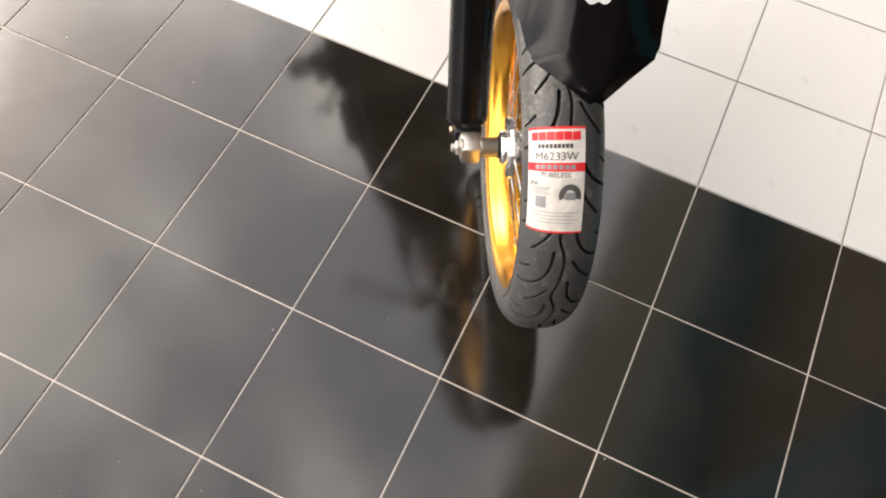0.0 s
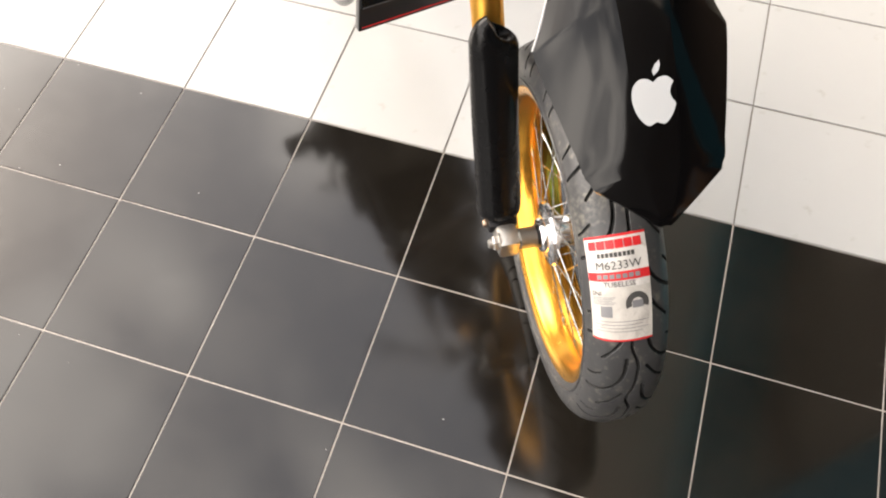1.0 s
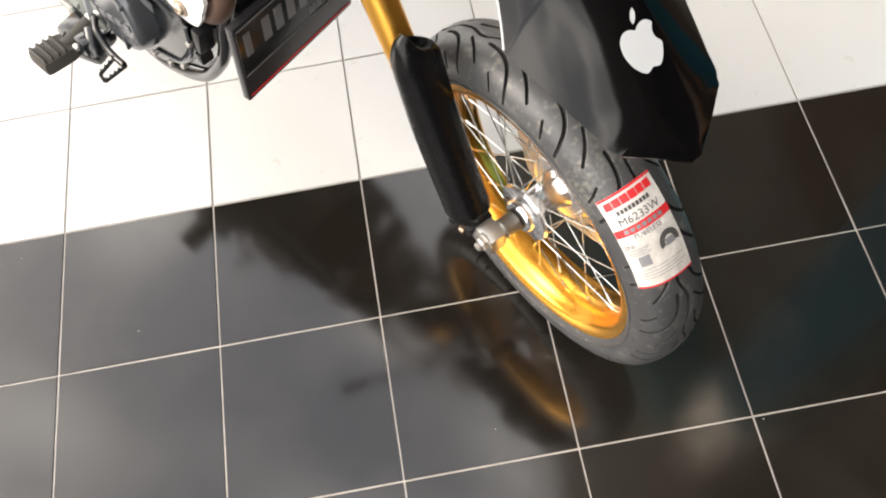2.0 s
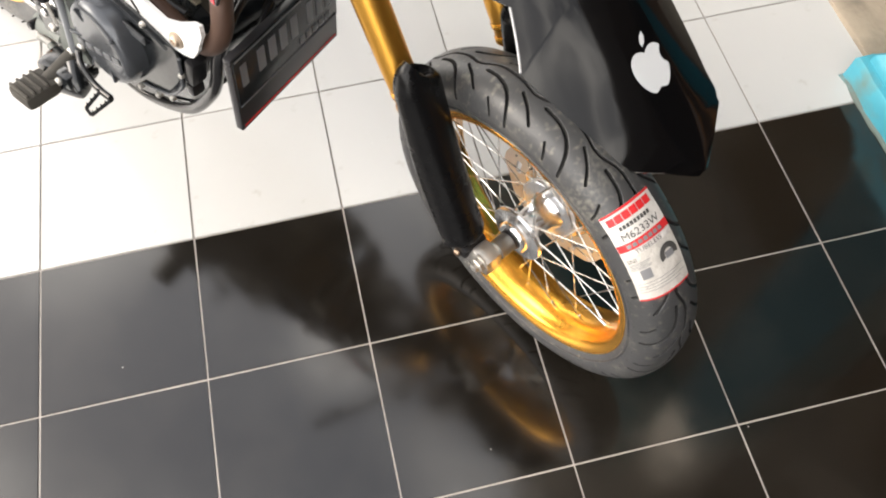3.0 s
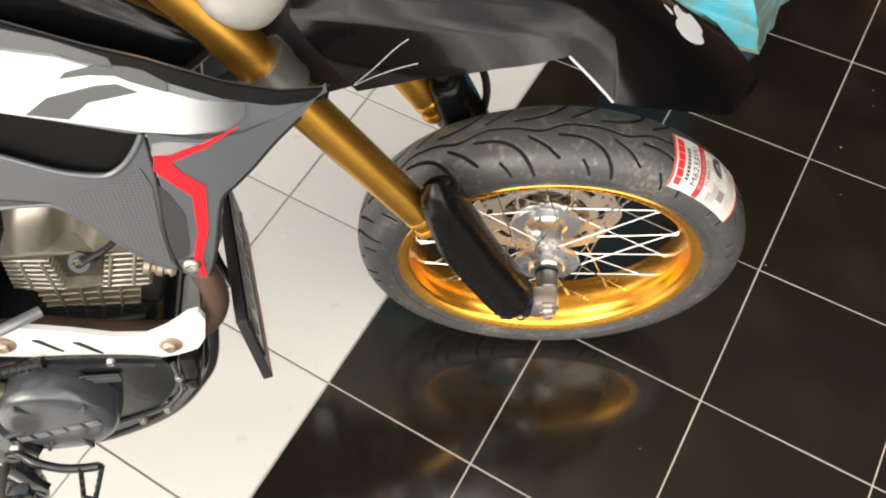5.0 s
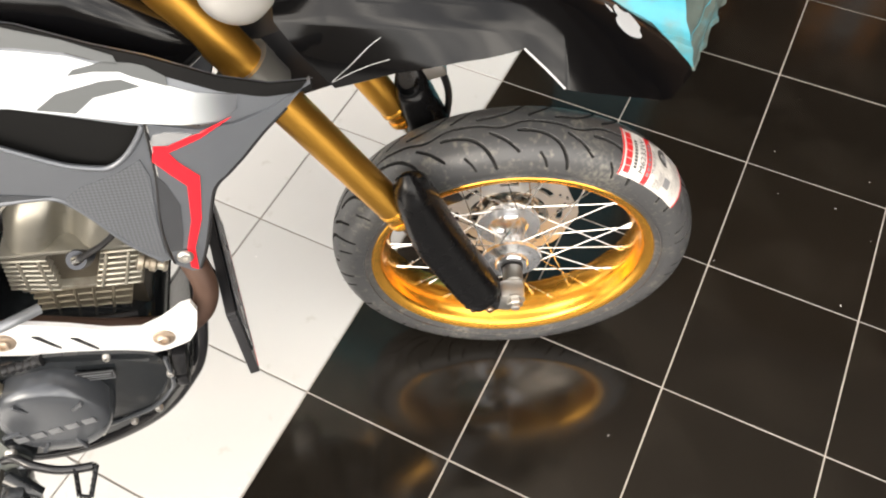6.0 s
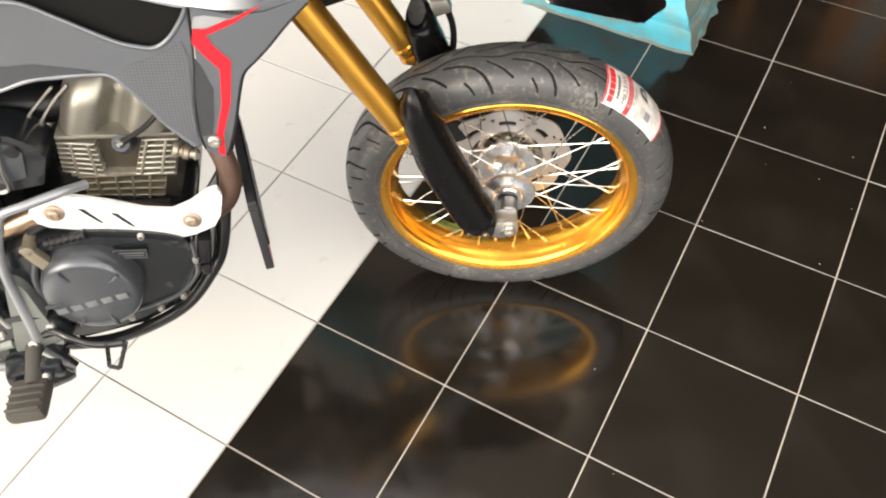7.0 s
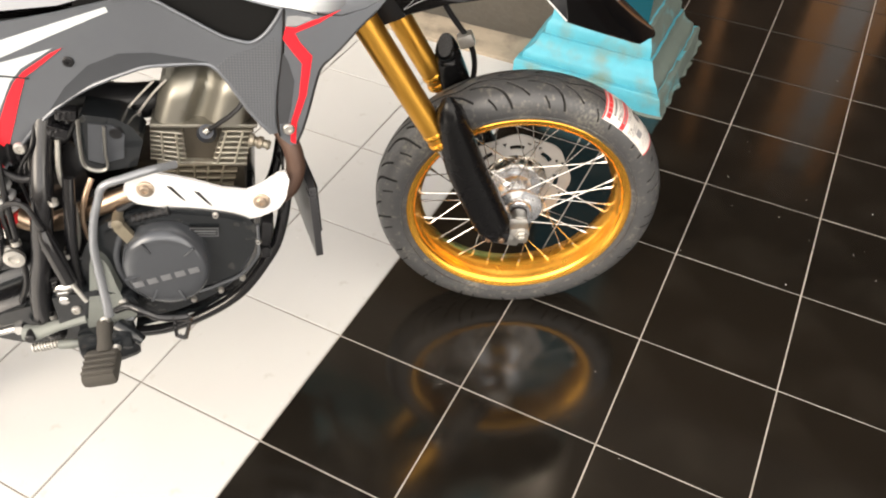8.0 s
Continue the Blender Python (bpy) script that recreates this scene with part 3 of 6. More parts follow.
def ring_plate(outer, inner, y0, y1, holes, rows=10, segs=216):
    """A flat drilled ring; outer and inner: radius at an angle; holes: (angle, radius, size along, size across)."""
    own = bmesh.new()
    grid = []
    for k in range(segs):
        a = 2 * math.pi * k / segs
        grid.append([own.verts.new(((inner(a) + (outer(a) - inner(a)) * j / rows) * math.cos(a), y0, (inner(a) + (outer(a) - inner(a)) * j / rows) * math.sin(a))) for j in range(rows + 1)])
    for k in range(segs):
        for j in range(rows):
            f = own.faces.new((grid[k][j], grid[k][j + 1], grid[(k + 1) % segs][j + 1], grid[(k + 1) % segs][j]))
            c = f.calc_center_median()
            a, r = math.atan2(c.z, c.x), math.hypot(c.x, c.z)
            for ha, hr, su, sv in holes:
                d = (a - ha + math.pi) % (2 * math.pi) - math.pi
                if (d * r / su) ** 2 + ((r - hr) / sv) ** 2 < 1:
                    own.faces.remove(f)
                    break
    ret = bmesh.ops.extrude_face_region(own, geom=own.faces[:])
    bmesh.ops.translate(own, vec=(0, y1 - y0, 0), verts=[g for g in ret["geom"] if isinstance(g, bmesh.types.BMVert)])
    return own


slots = [(2 * math.pi * k / 8, 0.088, 0.017, 0.0055) for k in range(8)]
slots += [(2 * math.pi * (k + 0.5) / 8 + d, 0.104 + e, 0.0042, 0.0042) for k in range(8) for d, e in ((-0.12, -0.006), (0.02, 0.003), (0.14, -0.005))]
brake_disc = part("brake_disc", ring_plate(lambda a: 0.1175 + 0.0032 * math.cos(8 * a), lambda a: 0.068, 0.052, 0.0555, slots), DISC, bike, "drilled wave-edged steel brake disc", HUBM)
part("disc_carrier", ring_plate(lambda a: 0.067 + 0.003 * math.cos(6 * a), lambda a: 0.04, 0.05, 0.056, [(2 * math.pi * k / 6, 0.056, 0.0075, 0.0075) for k in range(6)] + [(2 * math.pi * (k + 0.5) / 6, 0.061, 0.004, 0.004) for k in range(6)], 8, 144), CARRIER, brake_disc, "bare steel disc carrier", HUBM)
for k in range(6):
    a = 2 * math.pi * (k + 0.5) / 6
    part("carrier_bolt", bolt((0.05 * math.cos(a), 0.05, 0.05 * math.sin(a)), 0.0055, 0.004), CHROME, brake_disc, m=HUBM)


# ---- sticker on the tyre: along 0..1 from its head, across -1..1 from the right edge ----
LABEL_A0, LABEL_A1, LABEL_W0, LABEL_W1 = radians(30.0), radians(57.3), -0.0575, 0.0195
_ys, _rs, _ws = tyre_profile(200)


def on_tyre(a, w, lift):
    y, r = float(np.interp(w, _ws, _ys)), float(np.interp(w, _ws, _rs)) + lift
    return Vector((r * math.sin(a), y, r * math.cos(a)))


def sticker_patch(u0, u1, v0, v1, lift, nu=14, nv=14):
    """A patch of the sticker: v down its length, u across it, both 0 to 1."""
    own = bmesh.new()
    g = []
    for i in range(nu + 1):
        row = []
        for j in range(nv + 1):
            u, v = u0 + (u1 - u0) * i / nu, v0 + (v1 - v0) * j / nv
            crinkle = 0.0007 * noise.noise(Vector((u * 4, v * 7, 0)))
            row.append(own.verts.new(on_tyre(LABEL_A0 + (LABEL_A1 - LABEL_A0) * v, LABEL_W0 + (LABEL_W1 - LABEL_W0) * u, lift + crinkle)))
        g.append(row)
    for i in range(nu):
        for j in range(nv):
            own.faces.new((g[i][j], g[i + 1][j], g[i + 1][j + 1], g[i][j + 1]))
    return own


def sticker_shape(own, u, v, width, lift):
    """Lays flat lettering on the sticker: its x across, its y up the sticker."""
    bmesh.ops.triangulate(own, faces=own.faces[:])
    bmesh.ops.subdivide_edges(own, edges=own.edges[:], cuts=2)
    xs = [p.co.x for p in own.verts]
    k = width / (max(xs) - min(xs))
    mid = (max(xs) + min(xs)) / 2
    length, span = (LABEL_A1 - LABEL_A0) * TYRE_R, LABEL_W1 - LABEL_W0
    for p in own.verts:
        uu, vv = u + (p.co.x - mid) * k, v - p.co.y * k * span / length
        p.co = on_tyre(LABEL_A0 + (LABEL_A1 - LABEL_A0) * vv, LABEL_W0 + span * uu, lift)
    return own


sticker = part("tyre_sticker", sticker_patch(0, 1, 0, 1, 0.0009, 20, 40), PAPER, bike, "crinkled white and red paper maker's sticker", HUBM)
for name, u0, u1, v0, v1, mt, lift in (
        ("head_stripe", 0, 1, 0, 0.022, STICKER_RED, 0.0016), ("red_band", 0, 1, 0.325, 0.405, STICKER_RED, 0.0016), ("foot_stripe", 0, 1, 0.982, 1.0, STICKER_RED, 0.0016),
        ("worn_foot", 0.0, 1.0, 0.47, 0.98, PAPER_GREY, 0.0014)):
    part(name, sticker_patch(u0, u1, v0, v1, lift, 16, 12), mt, sticker, m=HUBM)
# the maker's name as six plain blocks
for k in range(6):
    u = 0.07 + 0.143 * k
    part("red_block", sticker_patch(u, u + 0.13, 0.045, 0.122, 0.0017, 4, 3), STICKER_RED, sticker, m=HUBM)
for k in range(9):
    u = 0.2 + 0.067 * k
    part("grey_block", sticker_patch(u, u + 0.05, 0.155, 0.195, 0.0017, 3, 2), INK, sticker, m=HUBM)
part("sticker_text", sticker_shape(lettering("M6233W", 0.02), 0.52, 0.27, 0.72, 0.0022), INK, sticker, m=HUBM, smooth=False)
part("sticker_text", sticker_shape(lettering("TUBELESS", 0.02), 0.5, 0.44, 0.5, 0.0022), INK, sticker, m=HUBM, smooth=False)
part("sticker_text", sticker_shape(lettering("SNI", 0.02), 0.12, 0.52, 0.16, 0.0022), INK, sticker, m=HUBM, smooth=False)
for k in range(7):
    u = 0.16 + 0.1 * k
    part("band_mark", sticker_patch(u, u + 0.075, 0.345, 0.385, 0.0018, 3, 2), PLATE_GREY, sticker, m=HUBM)
tyre_pic = bmesh.new()
for k in range(18):
    a0, a1 = (math.pi * (-0.12 + 1.24 * (k + e) / 18) for e in (0, 1))
    quad = [(0.76 + r * math.cos(a) * 0.19, 0.63 - r * math.sin(a) * 0.11) for a, r in ((a0, 1.0), (a1, 1.0), (a1, 0.5), (a0, 0.5))]
    tyre_pic.faces.new([tyre_pic.verts.new(on_tyre(LABEL_A0 + (LABEL_A1 - LABEL_A0) * v, LABEL_W0 + (LABEL_W1 - LABEL_W0) * u, 0.0018)) for u, v in quad])
part("printed_tyre", tyre_pic, INK, sticker, m=HUBM)
part("printed_tyre_hub", sticker_patch(0.68, 0.86, 0.6, 0.67, 0.0017, 5, 3), PLATE_GREY, sticker, m=HUBM)
part("bar_code", sticker_patch(0.17, 0.36, 0.64, 0.75, 0.0018, 4, 3), PLATE_GREY, sticker, m=HUBM)
for k in range(5):
    part("print_line", sticker_patch(0.05, 0.42 - 0.03 * (k % 3), 0.555 + 0.016 * k, 0.561 + 0.016 * k, 0.0018, 4, 1), PLATE_GREY, sticker, m=HUBM)
for k in range(4):
    part("print_line", sticker_patch(0.06, 0.93 - 0.1 * (k % 2), 0.79 + 0.034 * k, 0.796 + 0.034 * k, 0.0018, 6, 1), PLATE_GREY, sticker, m=HUBM)


# ---- fork ----
def fork_at(z, y, ahead=0.0):
    """A place on a fork leg, by height; ahead: metres square to the leg, towards the front."""
    return Vector((-0.177 - (z - 0.542) * 0.506 + ahead * 0.892, y, z + ahead * 0.451))


# edges of the guard down its length: rear x, z and front x, z
GUARD_EDGES = [(-0.165, 0.597, -0.138, 0.603), (-0.170, 0.588, -0.126, 0.594), (-0.171, 0.560, -0.115, 0.566), (-0.164, 0.515, -0.099, 0.520), (-0.152, 0.452, -0.077, 0.458),
               (-0.129, 0.390, -0.054, 0.402), (-0.107, 0.336, -0.032, 0.346), (-0.096, 0.310, -0.023, 0.322), (-0.086, 0.300, -0.029, 0.305), (-0.072, 0.296, -0.044, 0.297)]


def guard_shell(side):
    """A deep plastic shell round the outside of a fork leg."""
    own = bmesh.new()
    rear_line = curve_points([(x, 0, z) for x, z, _, _ in GUARD_EDGES], 4)
    front_line = curve_points([(x, 0, z) for _, _, x, z in GUARD_EDGES], 4)
    rings = []
    for i, (r, f) in enumerate(zip(rear_line, front_line)):
        swell = 0.3 + 0.7 * min(1.0, i / (len(rear_line) * 0.16)) ** 0.6
        ring = []
        for k in range(28):
            a = 2 * math.pi * k / 28
            c, sn = math.cos(a), math.sin(a)
            p = (r + f) / 2 + (f - r) / 2 * math.copysign(abs(c) ** 0.92, c)
            slant = 0.02 * sn * max(0.0, 1.0 - i / (len(rear_line) * 0.2))
            ring.append(own.verts.new((p.x, side * (0.0945 + 0.0335 * swell * math.copysign(abs(sn) ** 0.92, sn)), p.z + slant)))
        rings.append(ring)
    n = len(rings[0])
    for r, t in zip(rings, rings[1:]):
        for k in range(n):
            own.faces.new((r[k], r[(k + 1) % n], t[(k + 1) % n], t[k]))
    own.faces.new(rings[0]), own.faces.new(rings[-1][::-1])
    return own


for side, label in ((-1, "gold anodised fork tube"), (1, "gold anodised fork tube with brake hose")):
    y = side * 0.092
    m_side = FRONT
    upper = part("fork_tube", tube([fork_at(z, y) for z in (0.52, 0.56, 0.63, 0.72, 0.86, 1.0)], [0.0205, 0.0222, 0.0228, 0.0232, 0.0245, 0.0245], 32, 4), GOLD_FORK, bike, label, m_side)
    for z in (0.516, 0.536):
        part("fork_ring", tube([fork_at(z - 0.006, y), fork_at(z - 0.003, y), fork_at(z + 0.003, y), fork_at(z + 0.006, y)], [0.0205, 0.0228, 0.0228, 0.0212], 32, 1), GOLD, upper, "bright gold seal ring", m_side)
    part("fork_stanchion", tube([fork_at(0.33, y), fork_at(0.54, y)], 0.0145, 24, 1), CHROME, bike, m=m_side)
    shell = guard_shell(side)
    guard = part("fork_guard", shell, GUARD_BLACK, bike, "black plastic fork guard", m_side)
    foot = box((-0.03, y, 0.282), (0.062, 0.034, 0.036), 0.01, pose(0, 0, 0, 0, 14, 0))
    foot = box((-0.004, y, 0.288), (0.04, 0.034, 0.042), 0.009, None, foot)
    lathe([(-0.058, 0.0002), (-0.058, 0.0135), (-0.077, 0.0135)] if side < 0 else [(0.06, 0.0002), (0.06, 0.0135), (0.077, 0.0135)], 24, "y", (0, 0, AXLE_Z), foot)
    foot = box((-0.062, y - side * 0.004, 0.292), (0.02, 0.03, 0.03), 0.006, pose(0, 0, 0, 0, 20, 0), foot)
    part("axle_clamp", foot, ALLOY, bike, "bare alloy axle clamp", m_side)
    part("guard_foot", box((-0.052, y + side * 0.002, 0.294), (0.056, 0.046, 0.03), 0.007, pose(0, 0, 0, 0, 10, 0)), BLACK_MATT, guard, m=m_side)
    for dx, dz in ((-0.066, 0.292), (-0.040, 0.289)):
        b = bolt((dx, -0.1185, dz), 0.0066, 0.005)
        if side > 0:
            b.transform(Matrix.Diagonal((1, -1, 1, 1)))
        part("guard_bolt", b, BRASS_STEEL, guard, "brass-coloured bolt", m_side)
    part("guard_rim", tube([(-0.091, side * 0.1, 0.316), (-0.082, side * 0.118, 0.309), (-0.06, side * 0.127, 0.307), (-0.038, side * 0.118, 0.312), (-0.027, side * 0.1, 0.324)], 0.0016, 8), BLACK_GLOSS, guard, m=m_side)
axle_nut = nut((0, -0.107, 0), 0.0125, 0.009)
lathe([(-0.116, 0.0075), (-0.122, 0.0072), (-0.1235, 0.005)], 18, "y", (0, 0, 0), axle_nut)
lathe([(-0.104, 0.0165), (-0.1072, 0.0165)], 24, "y", (0, 0, 0), axle_nut)
part("axle_nut", axle_nut, ALLOY, bike, "steel axle nut and washer", AXLEM)
part("axle", lathe([(-0.11, 0.0075), (0.115, 0.0075)], 16), CHROME, bike, m=AXLEM)
# caliper behind the left leg and its hose
cal = box((-0.105, 0.082, 0.372), (0.05, 0.05, 0.095), 0.012, pose(0, 0, 0, 0, -28, 0))
part("brake_caliper", cal, BLACK_FRAME, bike, "black brake caliper", FRONT)
hose = part("brake_hose", tube([(-0.12, 0.098, 0.41), (-0.098, 0.103, 0.5), (-0.094, 0.1, 0.56), (-0.108, 0.098, 0.61), (-0.150, 0.092, 0.68), (-0.2, 0.07, 0.8), (-0.24, 0.05, 0.95)], 0.0055, 10), BLACK_MATT, bike, "black brake hose", FRONT)
part("hose_clamp", box((-0.112, 0.094, 0.612), (0.03, 0.022, 0.026), 0.004, pose(0, 0, 0, 0, -20, 0)), ALLOY, hose, "grey alloy hose clamp", FRONT)
# yokes
for z, label in ((0.79, "bare alloy cast lower yoke"), (0.99, "gold cast upper yoke")):
    yoke = box((fork_at(z, 0).x - 0.012, 0, z), (0.062, 0.2, 0.032), 0.009, pose(0, 0, 0, 0, -27, 0))
    for side in (-1, 1):
        tube([fork_at(z - 0.019, side * 0.092), fork_at(z + 0.019, side * 0.092)], 0.031, 28, 1, yoke)
        box(fork_at(z, side * 0.092) + Vector((-0.038, side * 0.012, -0.006)), (0.034, 0.022, 0.03), 0.005, pose(0, 0, 0, 0, -27, 0), yoke)
    yk = part("fork_yoke", yoke, DARK_STEEL if z < 0.9 else GOLD_FORK, bike, label, FRONT)
    part("pinch_bolt", bolt(fork_at(z, -0.092) + Vector((-0.042, -0.0145, -0.008)), 0.009, 0.006), ALLOY, yk, m=FRONT)
part("pinch_lug", box(fork_at(0.8, -0.098) + Vector((-0.022, -0.022, -0.012)), (0.042, 0.02, 0.03), 0.006, pose(0, 0, 0, 0, -27, 0)), ALLOY, bike, "bare alloy clamp lug", FRONT)
part("fender_mount", box((-0.272, 0, 0.775), (0.085, 0.13, 0.1), 0.014, pose(0, 0, 0, 0, -20, 0)), BLACK_MATT, bike, "black plastic mount under the yoke", FRONT)
part("steering_stem", tube([fork_at(0.79, 0) + Vector((-0.05, 0, 0)), fork_at(1.0, 0) + Vector((-0.05, 0, 0))], 0.024, 20, 1), BLACK_FRAME, bike, m=FRONT)
lamp = lathe([(-0.17, 0.002), (-0.167, 0.018), (-0.158, 0.031), (-0.143, 0.037), (-0.135, 0.036)], 32, "y", (-0.281, 0.0, 0.948))
GLASS.node_tree.nodes["Principled BSDF"].inputs["Transmission Weight"].default_value = 0.55
lens = part("indicator_lens", lamp, GLASS, bike, "clear round indicator lamp", FRONT)
part("indicator_body", lathe([(-0.135, 0.037), (-0.122, 0.034), (-0.11, 0.018), (-0.05, 0.01)], 28, "y", (-0.281, 0.0, 0.948)), BLACK_MATT, lens, m=FRONT)
part("headlamp_cowl", box((-0.2, 0, 1.0), (0.12, 0.2, 0.17), 0.03, pose(0, 0, 0, 0, -15, 0)), BLACK_GLOSS, bike, "black headlamp cowl", FRONT)
bar = tube([(-0.42, -0.37, 1.1), (-0.36, -0.2, 1.1), (-0.33, -0.09, 1.05), (-0.325, 0, 1.04), (-0.33, 0.09, 1.05), (-0.36, 0.2, 1.1), (-0.42, 0.37, 1.1)], 0.0125, 14)
handlebar = part("handlebar", bar, BLACK_FRAME, bike, "black handlebar", FRONT)
for s in (-1, 1):
    part("grip", tube([(-0.398, s * 0.3, 1.1), (-0.425, s * 0.385, 1.1)], 0.017, 16, 1), SEAT, handlebar, m=FRONT)

# ---- front fender ----
FX = [-0.275, -0.22, -0.15, -0.08, -0.01, 0.036, 0.09, 0.137, 0.171, 0.193, 0.209, 0.213]
F_TOP = [0.862, 0.866, 0.861, 0.85, 0.836, 0.818, 0.784, 0.7465, 0.718, 0.7005, 0.688, 0.683]
F_LOW = [0.842, 0.766, 0.786, 0.795, 0.799, 0.760, 0.736, 0.715, 0.700, 0.692, 0.682, 0.680]
F_SKIRT = [0.80, 0.766, 0.758, 0.758, 0.761, 0.760, 0.736, 0.715, 0.700, 0.692, 0.682, 0.680]
F_HALF = [0.086, 0.092, 0.099, 0.1035, 0.1045, 0.102, 0.0905, 0.078, 0.067, 0.0365, 0.0125, 0.005]
F_FOLD = [0.05, 0.052, 0.05, 0.044, 0.034, 0.028, 0.024, 0.0225, 0.02, 0.013, 0.0055, 0.002]


def eased(x, xs, vs):
    """A smooth reading of a table."""
    i = min(max(1, int(np.searchsorted(xs, x))), len(xs) - 1)
    t = min(1.0, max(0.0, (x - xs[i - 1]) / (xs[i] - xs[i - 1])))

    def slope(k):
        if k == 0 or k == len(xs) - 1:
            return (vs[min(k + 1, len(xs) - 1)] - vs[max(k - 1, 0)]) / (xs[min(k + 1, len(xs) - 1)] - xs[max(k - 1, 0)])
        return (vs[k + 1] - vs[k - 1]) / (xs[k + 1] - xs[k - 1])

    h = xs[i] - xs[i - 1]
    a, b, m0, m1 = vs[i - 1], vs[i], slope(i - 1) * h, slope(i) * h
    return (2 * t ** 3 - 3 * t * t + 1) * a + (t ** 3 - 2 * t * t + t) * m0 + (3 * t * t - 2 * t ** 3) * b + (t ** 3 - t * t) * m1


def fender_section(x):
    """Half of the fender's cut at x, from the middle out: a narrow flat top, a fold, then a side that is faceted behind and rounded in front."""
    if x < 0.165:
        top, half, fold = (eased(x, FX, row) for row in (F_TOP, F_HALF, F_FOLD))
    else:
        top, half, fold = (float(np.interp(x, FX, row)) for row in (F_TOP, F_HALF, F_FOLD))
    edge, trim = float(np.interp(x, FX, F_SKIRT)), float(np.interp(x, FX, F_LOW))
    d, w = top - edge, half - fold
    front = min(1.0, max(0.0, (x + 0.06) / 0.09))
    front *= front * (3 - 2 * front)
    out = [(0.0, top), (fold * 0.9, top - d * 0.006), (fold, top - d * 0.02)]
    for u in (0.15, 0.3, 0.42, 0.47, 0.6, 0.74, 0.82, 0.86, 0.94, 1.0):
        facets = float(np.interp(u, (0, 0.42, 0.47, 0.82, 0.86, 1.0), (0.02, 0.27, 0.315, 0.66, 0.71, 1.0)))
        p = (fold + w * u, top - d * (facets + (0.02 + 0.98 * u ** 1.3 - facets) * front))
        if p[1] < trim:
            last = out[-1]
            k = min(1.0, max(0.0, (last[1] - trim) / max(1e-6, last[1] - p[1])))
            p = (last[0] + (p[0] - last[0]) * k, last[1] + (p[1] - last[1]) * k)
        out.append(p)
    return out


def fender_top(x, y):
    sec = fender_section(x)
    return float(np.interp(abs(y), [p[0] for p in sec], [p[1] for p in sec]))


fend = bmesh.new()
rows = []
for x in sorted([float(v) for v in np.linspace(-0.275, 0.209, 90)] + [-0.22, -0.01, 0.036, 0.171, 0.213]):
    sec = fender_section(x)
    half_row = [(y, z) for y, z in sec]
    rows.append([fend.verts.new((x, -y, z)) for y, z in half_row[::-1]] + [fend.verts.new((x, y, z)) for y, z in half_row[1:]])
for r, s in zip(rows, rows[1:]):
    for a, b, c, d in zip(r, r[1:], s[1:], s):
        fend.faces.new((a, b, c, d))
bmesh.ops.remove_doubles(fend, verts=fend.verts[:], dist=1e-5)
ret = bmesh.ops.extrude_face_region(fend, geom=fend.faces[:])
for v in (g for g in ret["geom"] if isinstance(g, bmesh.types.BMVert)):
    v.co.z -= 0.003
    v.co.y *= 0.97
fender = part("front_fender", fend, BLACK_GLOSS, bike, "glossy black beaked front fender with a pale fruit logo", FRONT)
# pale lines paint the light that the fender creases catch
for pts in ([(-0.222, 0.775), (-0.2, 0.795), (-0.178, 0.814), (-0.164, 0.823)], [(-0.222, 0.774), (-0.2, 0.786), (-0.178, 0.7955), (-0.156, 0.801)]):
    line = []
    for x, z in pts:
        sec = fender_section(x)
        yy = float(np.interp(-z, [-p[1] for p in sec], [p[0] for p in sec]))
        line.append((x, -yy - 0.0006, z))
    part("fender_crease", tube(line, 0.0004, 6), EDGE_GLINT, fender, m=FRONT)
# right step edge only: its light reflection is painted as a pale tube
for s in (-1,):
    edge = [(x, s * fender_section(x)[-1][0], fender_section(x)[-1][1]) for x in (-0.0098, 0.006, 0.022, 0.0355)]
    part("fender_step_edge", tube(edge, 0.0013, 8), EDGE_GLINT, fender, "fender step edge with its glint painted pale", m=FRONT)


def logo_half():
    return [(0.0, 0.36), (0.12, 0.44), (0.26, 0.46), (0.38, 0.40), (0.46, 0.28), (0.49, 0.10), (0.47, -0.10), (0.40, -0.30), (0.30, -0.45), (0.19, -0.54), (0.10, -0.53), (0.0, -0.49)]


body_line = [(-u, v) for u, v in logo_half()] + [(u, v) for u, v in logo_half()[-2:0:-1]]
bite_c, bite_r = (0.62, 0.1), 0.27
smooth_line = [(v.x, v.y) for v in curve_points([(u, v, 0) for u, v in body_line + body_line[:1]], 4)[:-1]]
outside = [math.hypot(u - bite_c[0], v - bite_c[1]) > bite_r for u, v in smooth_line]
first = next(k for k in range(len(smooth_line)) if outside[k] and not outside[k - 1])
shape = [p for k, p in ((k, smooth_line[(first + k) % len(smooth_line)]) for k in range(len(smooth_line))) if outside[(first + k) % len(smooth_line)]]
a0, a1 = (math.atan2(v - bite_c[1], u - bite_c[0]) % (2 * math.pi) for u, v in (shape[-1], shape[0]))
shape += [(bite_c[0] + bite_r * math.cos(a0 + (a1 - a0) * k / 9), bite_c[1] + bite_r * math.sin(a0 + (a1 - a0) * k / 9)) for k in range(1, 9)]
leaf = [(0.02, 0.49), (0.0, 0.60), (0.07, 0.73), (0.18, 0.82), (0.19, 0.70), (0.13, 0.57)]
LOGO_X, LOGO_Y, LOGO_S = 0.1185, -0.001, 0.0455
